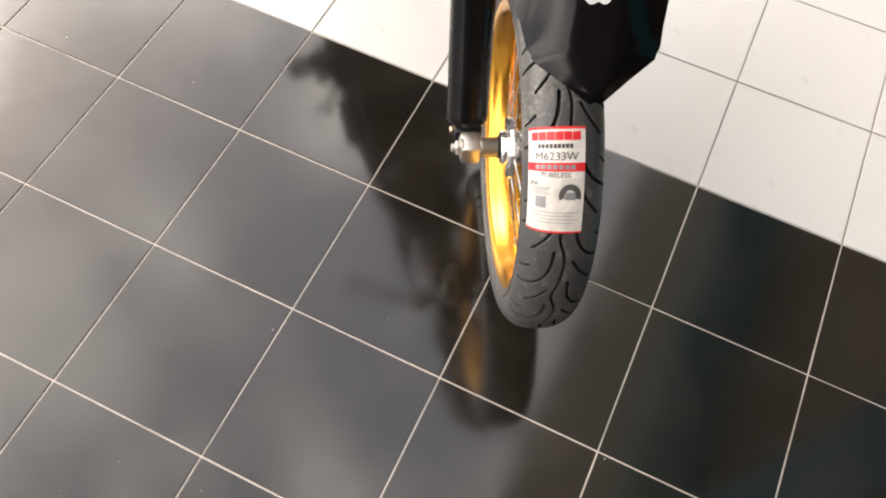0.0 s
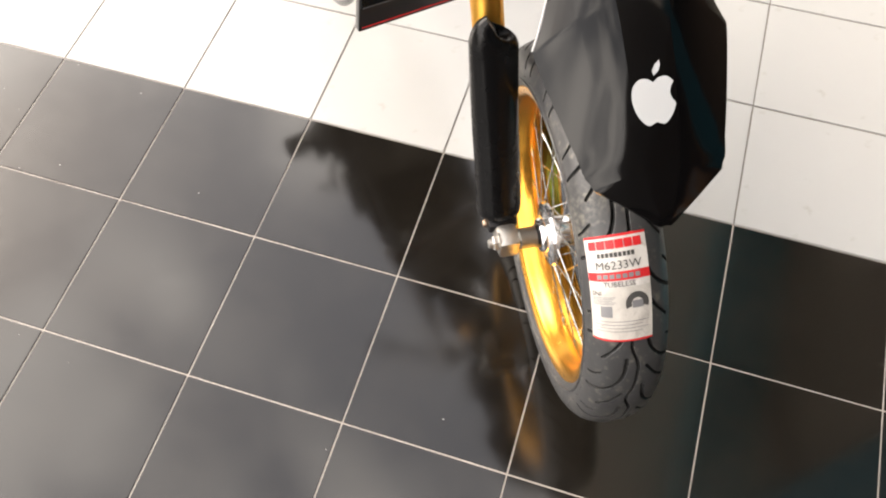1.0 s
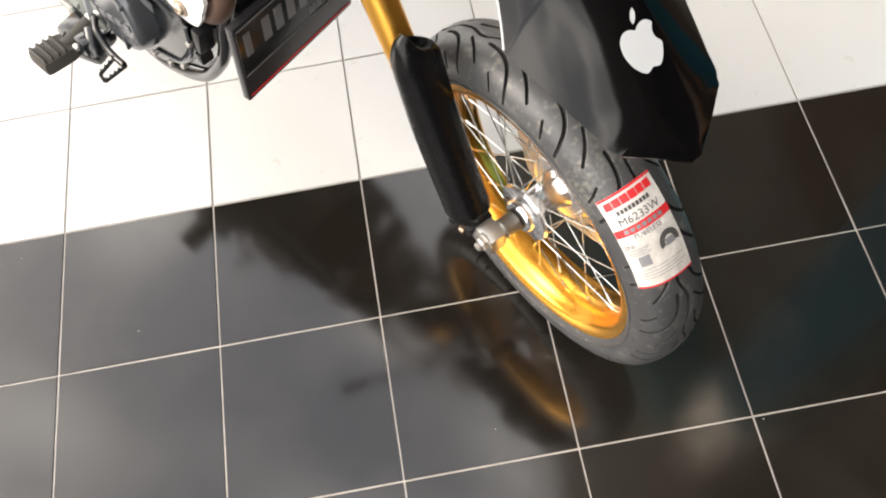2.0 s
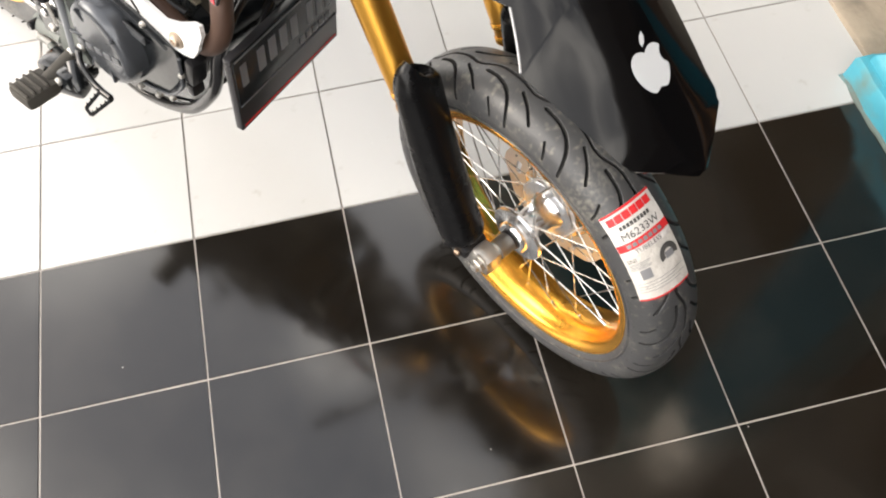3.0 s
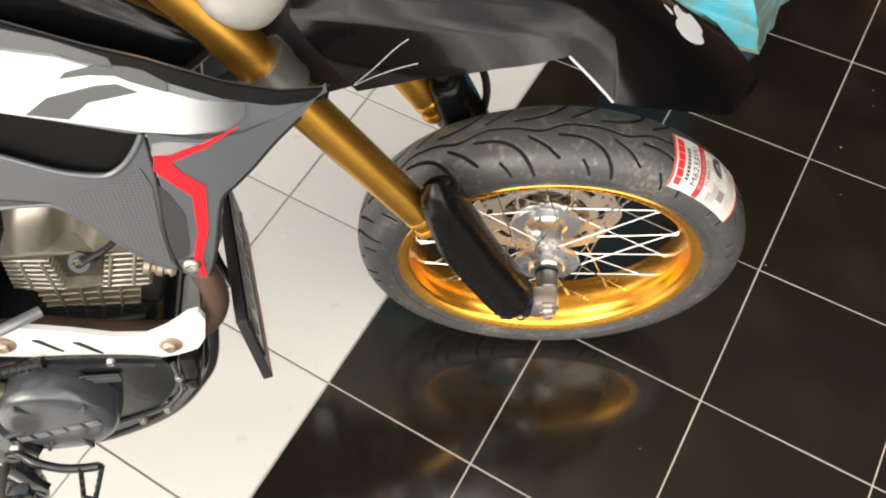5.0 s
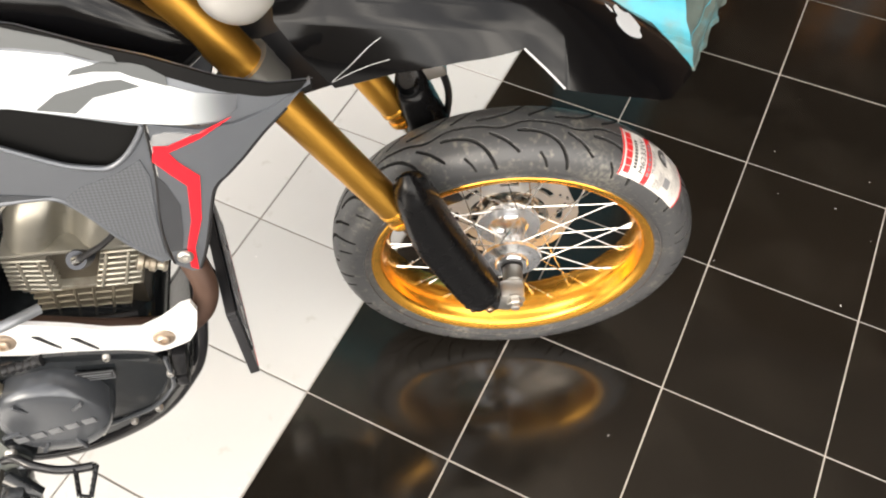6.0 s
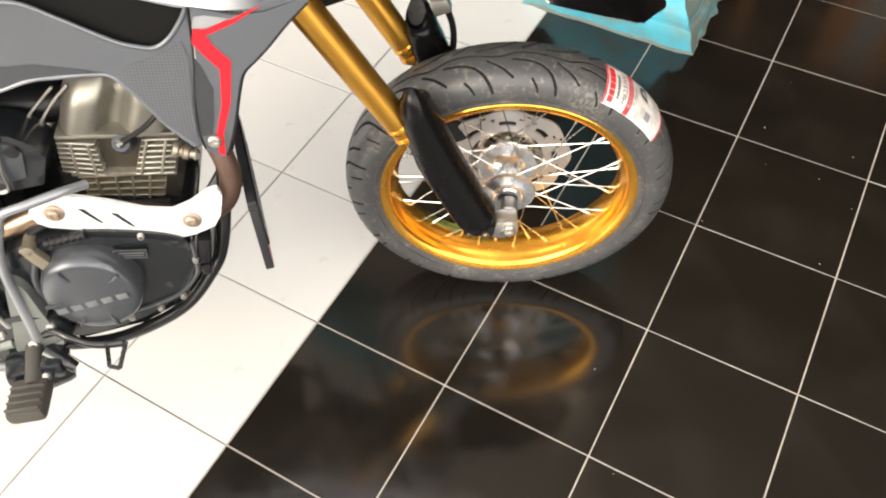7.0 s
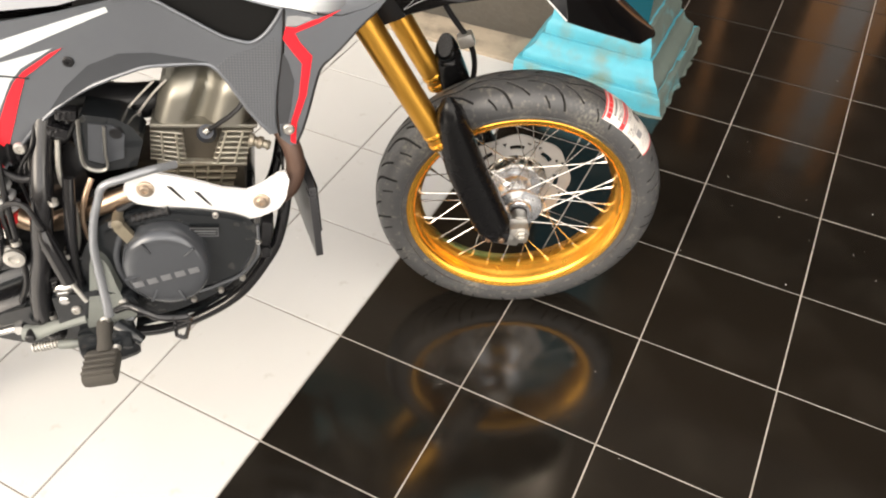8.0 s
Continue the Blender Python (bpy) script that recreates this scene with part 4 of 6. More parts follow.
for outline in (shape, leaf):
    own = bmesh.new()
    own.faces.new([own.verts.new((u, v, 0)) for u, v in outline])
    for lo, hi, normal in ((-0.5, 0.5, (1, 0, 0)), (-0.6, 1.0, (0, 1, 0))):
        for c in np.arange(lo, hi, 0.12):
            bmesh.ops.bisect_plane(own, geom=own.verts[:] + own.edges[:] + own.faces[:], plane_co=Vector(normal) * float(c), plane_no=normal)
    for v in own.verts:
        x, y = LOGO_X - v.co.y * LOGO_S * 0.77, LOGO_Y + v.co.x * LOGO_S
        v.co = (x, y, fender_top(x, y) + 0.0013)
    part("fender_logo", own, LOGO_WHITE, fender, "pale grey vinyl fruit logo", FRONT)


# ---- body panels (right side as seen, mirrored for the left) ----
def both(name, make, material, label="", parent=None):
    """A panel on the right side and its mirror image on the left."""
    made = []
    for side in (1, -1):
        own = make()
        if side < 0:
            own.transform(Matrix.Diagonal((1, -1, 1, 1)))
        made.append(part(name, own, material, parent[0 if side > 0 else 1] if parent else bike, label))
    return made


def side_y(x, z):
    return -0.118 + max(0.0, x - 0.03) * 0.2 + max(0.0, -0.25 - x) * 0.03 + max(0.0, 0.66 - z) * 0.05


def upper_y(x, z):
    return -0.118 + max(0.0, z - 0.83) * 0.4 + max(0.0, x - 0.03) * 0.2 + max(0.0, -0.25 - x) * 0.12


SIDE = [(-0.018, 0.829), (-0.03, 0.81), (-0.049, 0.79), (-0.069, 0.780), (-0.09, 0.785), (-0.113, 0.796), (-0.163, 0.833), (-0.2, 0.857), (-0.247, 0.858), (-0.324, 0.846), (-0.398, 0.838), (-0.46, 0.81), (-0.5, 0.74), (-0.52, 0.6), (-0.483, 0.585),
        (-0.455, 0.62), (-0.43, 0.649), (-0.386, 0.69), (-0.319, 0.731), (-0.232, 0.758), (-0.193, 0.759), (-0.15, 0.757), (-0.128, 0.748), (-0.111, 0.721), (-0.086, 0.666), (-0.061, 0.626), (-0.052, 0.628), (-0.05, 0.66), (-0.043, 0.70), (-0.028, 0.76)]
FRONT_PANEL = [(-0.014, 0.828), (0.03, 0.812), (0.066, 0.806), (0.1, 0.811), (0.147, 0.827), (0.147, 0.833), (0.118, 0.806), (0.09, 0.785), (0.064, 0.762), (0.045, 0.747), (0.027, 0.733), (0.016, 0.71), (0.0, 0.665), (-0.014, 0.63), (-0.026, 0.604), (-0.036, 0.604), (-0.05, 0.62), (-0.047, 0.66), (-0.04, 0.70), (-0.025, 0.76)]
UPPER = [(0.150, 0.828), (0.107, 0.836), (0.062, 0.855), (0.033, 0.872), (0.003, 0.886), (-0.043, 0.903), (-0.10, 0.928), (-0.2, 0.955), (-0.3, 0.94), (-0.4, 0.88), (-0.42, 0.846), (-0.32, 0.851), (-0.22, 0.872), (-0.132, 0.861), (-0.092, 0.849), (-0.017, 0.825), (0.025, 0.817), (0.063, 0.807), (0.11, 0.812)]
side_panels = both("side_panel", lambda: sheet(SIDE, side_y, 0.005, 0.022), GREY_PLASTIC, "graphite grey plastic side panel")
front_panels = both("radiator_shroud", lambda: sheet(FRONT_PANEL, lambda x, z: side_y(x, z) - 0.003, 0.006, 0.016), GREY_PLASTIC, "graphite shroud with a red stripe")
upper_panels = both("tank_shroud", lambda: sheet(UPPER, upper_y, 0.005, 0.022), GREY_PLASTIC, "grey shroud with white graphics")
# near-black sheet paints the shade inside the intake opening
both("intake_liner", lambda: sheet([(-0.3, 0.862), (-0.22, 0.874), (-0.13, 0.864), (-0.03, 0.834), (-0.02, 0.8), (-0.06, 0.755), (-0.12, 0.765), (-0.3, 0.82)], lambda x, z: -0.108 + max(0.0, -0.02 - x) * 0.03, 0.004, 0.05), DEEP_BLACK, "near-black sheet standing in for the intake's shade")
both("panel_lip", lambda: tube([(x, side_y(x, z) + 0.001, z) for x, z in ((-0.247, 0.859), (-0.2, 0.857), (-0.163, 0.833), (-0.113, 0.796), (-0.09, 0.785), (-0.069, 0.780), (-0.049, 0.790), (-0.03, 0.810), (-0.019, 0.826))], 0.0032, 10), GREY_PLASTIC, "rounded panel lip", side_panels)
both("carbon_patch", lambda: sheet([(-0.036, 0.785), (-0.0335, 0.761), (-0.047, 0.70), (-0.056, 0.64), (-0.066, 0.640), (-0.09, 0.680), (-0.112, 0.725), (-0.125, 0.748), (-0.105, 0.762), (-0.064, 0.772)], lambda x, z: side_y(x, z) - 0.0012, 0.001, 0.016), CARBON, "dimpled texture patch", side_panels)
RED_STRIPE = [(0.064, 0.816), (0.02, 0.806), (-0.004, 0.798), (-0.017, 0.801), (-0.024, 0.783), (-0.013, 0.762), (-0.001, 0.742), (-0.012, 0.69), (-0.029, 0.648), (-0.035, 0.612), (-0.028, 0.606), (-0.021, 0.645), (-0.001, 0.69), (0.015, 0.752), (0.0, 0.775), (-0.006, 0.79), (0.03, 0.802)]
both("red_stripe", lambda: sheet(RED_STRIPE, lambda x, z: side_y(x, z) - 0.0042, 0.001, 0.016), RED, "red graphic stripe", front_panels)
both("dark_facet", lambda: sheet([(-0.027, 0.764), (-0.021, 0.748), (-0.016, 0.715), (-0.026, 0.672), (-0.035, 0.645), (-0.049, 0.645), (-0.046, 0.675), (-0.038, 0.72)], lambda x, z: side_y(x, z) - 0.0036, 0.001, 0.016), FACET_REFLECTION, "glossy facet with its dark reflection in the colour", front_panels)
both("panel_gap", lambda: tube([(-0.0165, side_y(-0.0165, 0.83) - 0.0025, 0.828), (-0.028, -0.1205, 0.76), (-0.043, -0.1205, 0.70), (-0.051, -0.1205, 0.65), (-0.05, -0.1205, 0.624)], 0.0016, 6), BLACK_MATT, "", front_panels)
both("shroud_screw", lambda: bolt((-0.035, -0.1225, 0.636), 0.0095, 0.005), ALLOY, "steel button screw", front_panels)
both("shroud_trim", lambda: tube([(x, side_y(x, z) - 0.001, z) for x, z in ((0.118, 0.806), (0.09, 0.785), (0.064, 0.762), (0.045, 0.747), (0.027, 0.733), (0.016, 0.71), (0.0, 0.665), (-0.014, 0.63), (-0.026, 0.606))], 0.0026, 8), BLACK_MATT, "black trim edge", front_panels)
both("bright_corner", lambda: sheet([(-0.0185, 0.8025), (-0.013, 0.816), (0.0, 0.8165), (0.03, 0.8085), (0.05, 0.8105), (0.022, 0.8075), (-0.003, 0.8005)], lambda x, z: side_y(x, z) - 0.0046, 0.001, 0.016), BRIGHT_FILM, "bright silver corner film", front_panels)
both("panel_underside", lambda: sheet([(-0.37, 0.705), (-0.34, 0.738), (-0.300, 0.768), (-0.255, 0.782), (-0.21, 0.779), (-0.165, 0.766), (-0.135, 0.756), (-0.19, 0.7615), (-0.232, 0.7605), (-0.30, 0.742), (-0.345, 0.716)], lambda x, z: side_y(x, z) - 0.0012, 0.001, 0.02), COVER_GREY, "darker lower band", side_panels)
both("panel_lower_lip", lambda: tube([(x, side_y(x, z) + 0.002, z) for x, z in ((-0.455, 0.618), (-0.43, 0.647), (-0.386, 0.688), (-0.319, 0.729), (-0.232, 0.756), (-0.193, 0.757), (-0.15, 0.755), (-0.13, 0.748), (-0.113, 0.722), (-0.088, 0.667), (-0.063, 0.627))], 0.0034, 8), GREY_PLASTIC, "rounded lower lip", side_panels)
both("panel_screw", lambda: bolt((-0.324, side_y(-0.324, 0.776), 0.776), 0.008, 0.004), BLACK_MATT, "", side_panels)
WHITE_A = [(-0.24, 0.93), (-0.16, 0.918), (-0.109, 0.909), (-0.066, 0.898), (-0.023, 0.879), (0.016, 0.859), (0.04, 0.8475), (0.075, 0.8365), (0.072, 0.822), (0.055, 0.8135), (0.016, 0.8195), (-0.02, 0.83), (-0.076, 0.846), (-0.131, 0.862), (-0.25, 0.88)]
both("white_graphic", lambda: sheet(WHITE_A, lambda x, z: upper_y(x, z) - 0.0012, 0.001, 0.02), WHITE_BEND_SHADE, "white graphic film with the shading of its bend painted in", upper_panels)
for line in ([(-0.108, 0.857), (-0.086, 0.868), (-0.043, 0.8725), (-0.025, 0.8715), (-0.01, 0.863), (-0.054, 0.860), (-0.074, 0.8485)],
             [(-0.070, 0.882), (-0.064, 0.886), (-0.034, 0.889), (-0.012, 0.8845), (0.0, 0.880), (0.016, 0.868), (0.015, 0.8595), (-0.014, 0.8725), (-0.024, 0.8785), (-0.046, 0.882)],
             [(-0.25, 0.96), (-0.15, 0.945), (-0.099, 0.925), (-0.066, 0.913), (-0.025, 0.893), (-0.023, 0.884), (-0.037, 0.889), (-0.064, 0.901), (-0.107, 0.912), (-0.16, 0.921), (-0.25, 0.934)],
             [(-0.2, 0.868), (-0.15, 0.915), (-0.135, 0.91), (-0.18, 0.866)]):
    both("grey_graphic", lambda: sheet(line, lambda x, z: upper_y(x, z) - 0.0022, 0.001, 0.02), GREY_GLOSS, "glossy grey graphic film", upper_panels)
TOP_EDGE = [(0.150, 0.829), (0.107, 0.837), (0.062, 0.856), (0.033, 0.873), (0.003, 0.887), (-0.043, 0.904), (-0.10, 0.929), (-0.2, 0.956)]
both("shroud_edge", lambda: sheet(TOP_EDGE + [(x - 0.004, z - 0.0115) for x, z in TOP_EDGE[::-1]], lambda x, z: upper_y(x, z) - 0.0016, 0.003, 0.02), DEEP_BLACK, "black shroud edge", upper_panels)
both("white_band", lambda: sheet([(-0.42, 0.786), (-0.334, 0.816), (-0.252, 0.843), (-0.254, 0.85), (-0.321, 0.834), (-0.408, 0.813)], lambda x, z: side_y(x, z) - 0.0012, 0.001, 0.02), WHITE_PAINT, "white graphic film", side_panels)
both("red_band", lambda: sheet([(-0.326, 0.797), (-0.373, 0.767), (-0.387, 0.759), (-0.405, 0.727), (-0.422, 0.694), (-0.457, 0.629), (-0.477, 0.59), (-0.505, 0.6), (-0.470, 0.655), (-0.441, 0.698), (-0.421, 0.731), (-0.405, 0.752), (-0.389, 0.766), (-0.345, 0.79)], lambda x, z: side_y(x, z) - 0.0016, 0.001, 0.02), RED, "red graphic stripe", side_panels)
both("white_band", lambda: sheet([(-0.34, 0.797), (-0.39, 0.771), (-0.41, 0.752), (-0.445, 0.7), (-0.468, 0.67), (-0.505, 0.74), (-0.465, 0.795), (-0.42, 0.781)], lambda x, z: side_y(x, z) - 0.0012, 0.001, 0.02), WHITE_PAINT, "white graphic film", side_panels)
both("panel_seam", lambda: tube([(-0.382, side_y(-0.382, 0.756) - 0.002, 0.756), (-0.43, side_y(-0.43, 0.765) - 0.002, 0.765), (-0.49, side_y(-0.49, 0.77) - 0.002, 0.77)], 0.0013, 6), BLACK_MATT, "", side_panels)

tank = bmesh.new()
tank_rows = []
for x, zlo, zhi, half in ((0.05, 0.84, 0.86, 0.04), (0.02, 0.82, 0.9, 0.06), (-0.06, 0.815, 0.965, 0.058), (-0.15, 0.815, 1.0, 0.066), (-0.28, 0.81, 0.99, 0.066), (-0.38, 0.81, 0.93, 0.06), (-0.46, 0.81, 0.88, 0.06)):
    ring = []
    for k in range(20):
        a = 2 * math.pi * k / 20
        c, s = math.cos(a), math.sin(a)
        ring.append(tank.verts.new((x, half * math.copysign(abs(c) ** 0.6, c), (zlo + zhi) / 2 + (zhi - zlo) / 2 * math.copysign(abs(s) ** 0.7, s))))
    tank_rows.append(ring)
for r, s in zip(tank_rows, tank_rows[1:]):
    for k in range(20):
        tank.faces.new((r[k], r[(k + 1) % 20], s[(k + 1) % 20], s[k]))
tank.faces.new(tank_rows[0][::-1]), tank.faces.new(tank_rows[-1])
part("fuel_tank", tank, BLACK_GLOSS, bike, "black fuel tank")
seat = bmesh.new()
seat_rows = []
for x, z, half, t in ((-0.4, 0.9, 0.06, 0.05), (-0.55, 0.885, 0.085, 0.055), (-0.75, 0.885, 0.1, 0.055), (-0.95, 0.905, 0.085, 0.05), (-1.08, 0.92, 0.06, 0.04)):
    ring = []
    for k in range(16):
        a = 2 * math.pi * k / 16
        c, s = math.cos(a), math.sin(a)
        ring.append(seat.verts.new((x, half * math.copysign(abs(c) ** 0.6, c), z + t * math.copysign(abs(s) ** 0.7, s))))
    seat_rows.append(ring)
for r, s in zip(seat_rows, seat_rows[1:]):
    for k in range(16):
        seat.faces.new((r[k], r[(k + 1) % 16], s[(k + 1) % 16], s[k]))
seat.faces.new(seat_rows[0][::-1]), seat.faces.new(seat_rows[-1])
part("seat", seat, SEAT, bike, "black vinyl seat")

# ---- frame ----
both("cradle_tube", lambda: tube([(-0.045, -0.02, 0.60), (-0.046, -0.085, 0.555), (-0.060, -0.108, 0.49), (-0.078, -0.11, 0.43), (-0.103, -0.11, 0.382), (-0.165, -0.11, 0.308), (-0.245, -0.11, 0.264), (-0.326, -0.11, 0.246), (-0.4, -0.11, 0.265), (-0.46, -0.115, 0.35)], 0.0102, 14), BLACK_FRAME, "black painted cradle tube")
part("down_tube", tube([(0.02, 0, 0.9), (-0.02, 0, 0.72), (-0.045, 0, 0.58)], 0.022, 16), BLACK_FRAME, bike, "black painted down tube")
part("skid_plate", sheet([(-0.09, 0.40), (-0.105, 0.385), (-0.17, 0.308), (-0.245, 0.268), (-0.36, 0.25), (-0.36, 0.257), (-0.245, 0.277), (-0.165, 0.318), (-0.1, 0.40)], -0.1, 0.2, 0.06), CASE_BLACK, bike, "black skid plate")
both("rear_frame_tube", lambda: tube([(-0.37, -0.08, 0.74), (-0.402, -0.115, 0.64), (-0.416, -0.14, 0.58), (-0.432, -0.144, 0.525), (-0.451, -0.145, 0.46), (-0.47, -0.145, 0.41), (-0.484, -0.145, 0.343), (-0.48, -0.135, 0.29)], 0.0168, 14), BLACK_FRAME, "glossy black frame tube")
both("frame_spar", lambda: tube([(0.02, -0.03, 0.88), (-0.15, -0.06, 0.80), (-0.36, -0.07, 0.76), (-0.5, -0.07, 0.64)], 0.015, 12), BLACK_FRAME)
both("frame_stay", lambda: tube([(-0.372, -0.135, 0.6), (-0.385, -0.148, 0.54), (-0.405, -0.15, 0.45), (-0.412, -0.15, 0.37)], 0.0095, 12), BLACK_FRAME)
both("swing_arm", lambda: tube([(-0.45, -0.085, 0.36), (-0.56, -0.1, 0.34), (-0.7, -0.1, 0.322), (-0.968, -0.1, 0.3)], [0.038, 0.036, 0.03, 0.024], 14, flat=0.6), BLACK_FRAME, "black swing arm")
shock = part("rear_shock", tube([(-0.497, -0.1, 0.49), (-0.505, -0.1, 0.67)], 0.017, 16, 1), CHROME, bike, "rear shock absorber")
coil = [(-0.498 - 0.006 * t + 0.026 * math.sin(14 * math.pi * t), -0.1 + 0.026 * math.cos(14 * math.pi * t), 0.535 + 0.13 * t) for t in np.linspace(0, 1, 90)]
part("spring", tube(coil, 0.005, 8, 1), LOGO_WHITE, shock, "white coil spring")
part("spring_seat", tube([(-0.498, -0.1, 0.516), (-0.499, -0.1, 0.532)], 0.029, 20, 1), STICKER_RED, shock, "red spring seat")
for side in (-1, 1):
    gusset = sheet([(-0.375, 0.30), (-0.365, 0.60), (-0.42, 0.72), (-0.52, 0.70), (-0.6, 0.6), (-0.62, 0.42), (-0.56, 0.34), (-0.45, 0.27)], side * 0.062 - 0.004, 0.008, 0.06, 0.002)
    part("frame_gusset", gusset, BLACK_FRAME, bike, "black pressed frame gusset")
part("battery_box", box((-0.53, 0, 0.62), (0.16, 0.11, 0.2), 0.02), BLACK_MATT, bike, "black battery box")
pivot_bm = lathe([(-0.15, 0.0195), (-0.155, 0.0195), (-0.157, 0.017)], 28, "y", (-0.433, 0, 0.392))
nut((-0.433, -0.157, 0.392), 0.0155, 0.011, pivot_bm)
lathe([(-0.166, 0.0085), (-0.173, 0.0082), (-0.175, 0.006), (-0.175, 0.0002)], 18, "y", (-0.433, 0, 0.392), pivot_bm)
part("pivot_bolt", pivot_bm, CHROME, bike, "bare steel swing arm pivot nut")
part("brake_cylinder", tube([(-0.415, -0.17, 0.43), (-0.422, -0.17, 0.50), (-0.425, -0.165, 0.53)], [0.013, 0.013, 0.009], 14), BLACK_FRAME, bike, "dark rear brake cylinder")
part("brake_line", tube([(-0.425, -0.165, 0.53), (-0.44, -0.16, 0.575), (-0.48, -0.14, 0.56), (-0.5, -0.12, 0.48), (-0.56, -0.11, 0.4)], 0.0045, 8), BLACK_MATT, bike)
part("brake_rod", tube([(-0.415, -0.17, 0.43), (-0.4, -0.172, 0.385)], 0.004, 8, 1), ALLOY, bike)
for pts, r in (([(-0.36, -0.09, 0.67), (-0.4, -0.12, 0.62), (-0.44, -0.125, 0.6), (-0.5, -0.11, 0.64)], 0.006), ([(-0.35, -0.1, 0.55), (-0.39, -0.12, 0.5), (-0.43, -0.12, 0.43), (-0.46, -0.11, 0.33)], 0.0055), ([(-0.34, -0.07, 0.68), (-0.37, -0.1, 0.65), (-0.41, -0.1, 0.67)], 0.009)):
    part("hose", tube(pts, r, 10), BLACK_MATT, bike, "black rubber hose")
for x, y, z, sx, sy, sz in ((-0.57, -0.1, 0.52, 0.05, 0.05, 0.07), (-0.52, -0.09, 0.43, 0.06, 0.04, 0.05)):
    part("bracket_block", box((x, y, z), (sx, sy, sz), 0.008, pose(0, 0, 0, 0, 12, 0)), CASE_BLACK, bike, "dusty black bracket")
for x, z in ((-0.5, 0.475), (-0.48, 0.56), (-0.425, 0.655)):
    part("frame_bolt", bolt((x, -0.128, z), 0.0095, 0.006), ALLOY, bike, "bare steel bolt")
for pts, r, mt, label in (
        ([(-0.40, -0.13, 0.60), (-0.415, -0.15, 0.54), (-0.43, -0.155, 0.47), (-0.425, -0.15, 0.41), (-0.40, -0.15, 0.385)], 0.0036, BLACK_MATT, "thin black wire"),
        ([(-0.375, -0.115, 0.655), (-0.385, -0.13, 0.60), (-0.378, -0.135, 0.55), (-0.388, -0.14, 0.49), (-0.41, -0.145, 0.44)], 0.0042, DARK_STEEL, "grey sheathed wire"),
        ([(-0.46, -0.12, 0.66), (-0.47, -0.135, 0.58), (-0.478, -0.14, 0.50), (-0.49, -0.135, 0.42), (-0.52, -0.12, 0.36)], 0.005, BLACK_MATT, "black hose"),
        ([(-0.50, -0.11, 0.66), (-0.51, -0.125, 0.6), (-0.5, -0.13, 0.53), (-0.515, -0.13, 0.46)], 0.0065, BLACK_FRAME, "glossy black hose"),
        ([(-0.36, -0.12, 0.47), (-0.39, -0.14, 0.455), (-0.42, -0.15, 0.43), (-0.46, -0.15, 0.42)], 0.003, BLACK_MATT, "thin black wire"),
        ([(-0.345, -0.12, 0.585), (-0.36, -0.135, 0.56), (-0.372, -0.14, 0.52), (-0.37, -0.14, 0.47)], 0.0048, BRASS_STEEL, "brown metal pipe")):
    part("hose", tube(pts, r, 8), mt, bike, label)
for x, y, z in ((-0.4, -0.152, 0.57), (-0.41, -0.155, 0.47), (-0.478, -0.146, 0.5), (-0.47, -0.15, 0.345)):
    part("hose_clip", lathe([(-0.004, 0.0075), (0.004, 0.0075), (0.004, 0.0055), (-0.004, 0.0055)], 14, "z", (x, y, z), closed=True), ALLOY, bike, "bare metal hose clip")
foot_plate = part("bar_foot", sheet(smooth_outline([(-0.372, 0.468), (-0.354, 0.455), (-0.348, 0.415), (-0.342, 0.375), (-0.331, 0.352), (-0.334, 0.339), (-0.37, 0.329), (-0.405, 0.325), (-0.411, 0.337), (-0.402, 0.365), (-0.389, 0.41)], 3), lambda x, z: -0.164 - 0.012 * max(0.0, min(1.0, (0.46 - z) / 0.1)), 0.03, 0.02, 0.004), DUSTY_CAST, bike, "grey dusty cast bar foot")
part("foot_lip", tube([(-0.404, -0.178, 0.327), (-0.37, -0.18, 0.331), (-0.336, -0.179, 0.341)], 0.0032, 8), BAR_STEEL, foot_plate, "worn bright lower lip")
part("foot_bolt", bolt((-0.381, -0.177, 0.343), 0.0085, 0.005), ALLOY, foot_plate, "bare steel bolt")
heel = part("pedal_bracket", sheet(smooth_outline([(-0.43, 0.355), (-0.47, 0.365), (-0.53, 0.352), (-0.588, 0.335), (-0.6, 0.31), (-0.57, 0.29), (-0.52, 0.272), (-0.47, 0.258), (-0.425, 0.262), (-0.41, 0.3)], 3), lambda x, z: -0.135 + 0.1 * max(0.0, -0.5 - x), 0.06, 0.03, 0.008), CASE_BLACK, bike, "dusty black cast pedal bracket")
part("pedal_arm", tube([(-0.522, -0.152, 0.318), (-0.5, -0.162, 0.323), (-0.46, -0.168, 0.338), (-0.41, -0.172, 0.35)], [0.014, 0.013, 0.01, 0.009], 12, flat=0.55), DUSTY_CAST, heel, "worn grey pedal arm")
part("arm_pivot", lathe([(-0.158, 0.0085), (-0.176, 0.0085), (-0.178, 0.006), (-0.178, 0.0002)], 18, "y", (-0.508, 0, 0.322)), BLACK_MATT, heel)
return_coil = [(-0.515 + 0.058 * u, -0.165 + 0.0068 * math.cos(22 * math.pi * u), 0.292 + 0.0068 * math.sin(22 * math.pi * u) + 0.004 * u) for u in np.linspace(0, 1, 132)]
part("return_spring", tube(return_coil, 0.0016, 6, 1), ALLOY, heel, "small bare return spring")
part("switch_body", tube([(-0.468, -0.17, 0.297), (-0.444, -0.176, 0.3), (-0.428, -0.18, 0.302)], [0.0085, 0.0085, 0.006], 14), DUSTY_CAST, heel, "dusty brake switch")
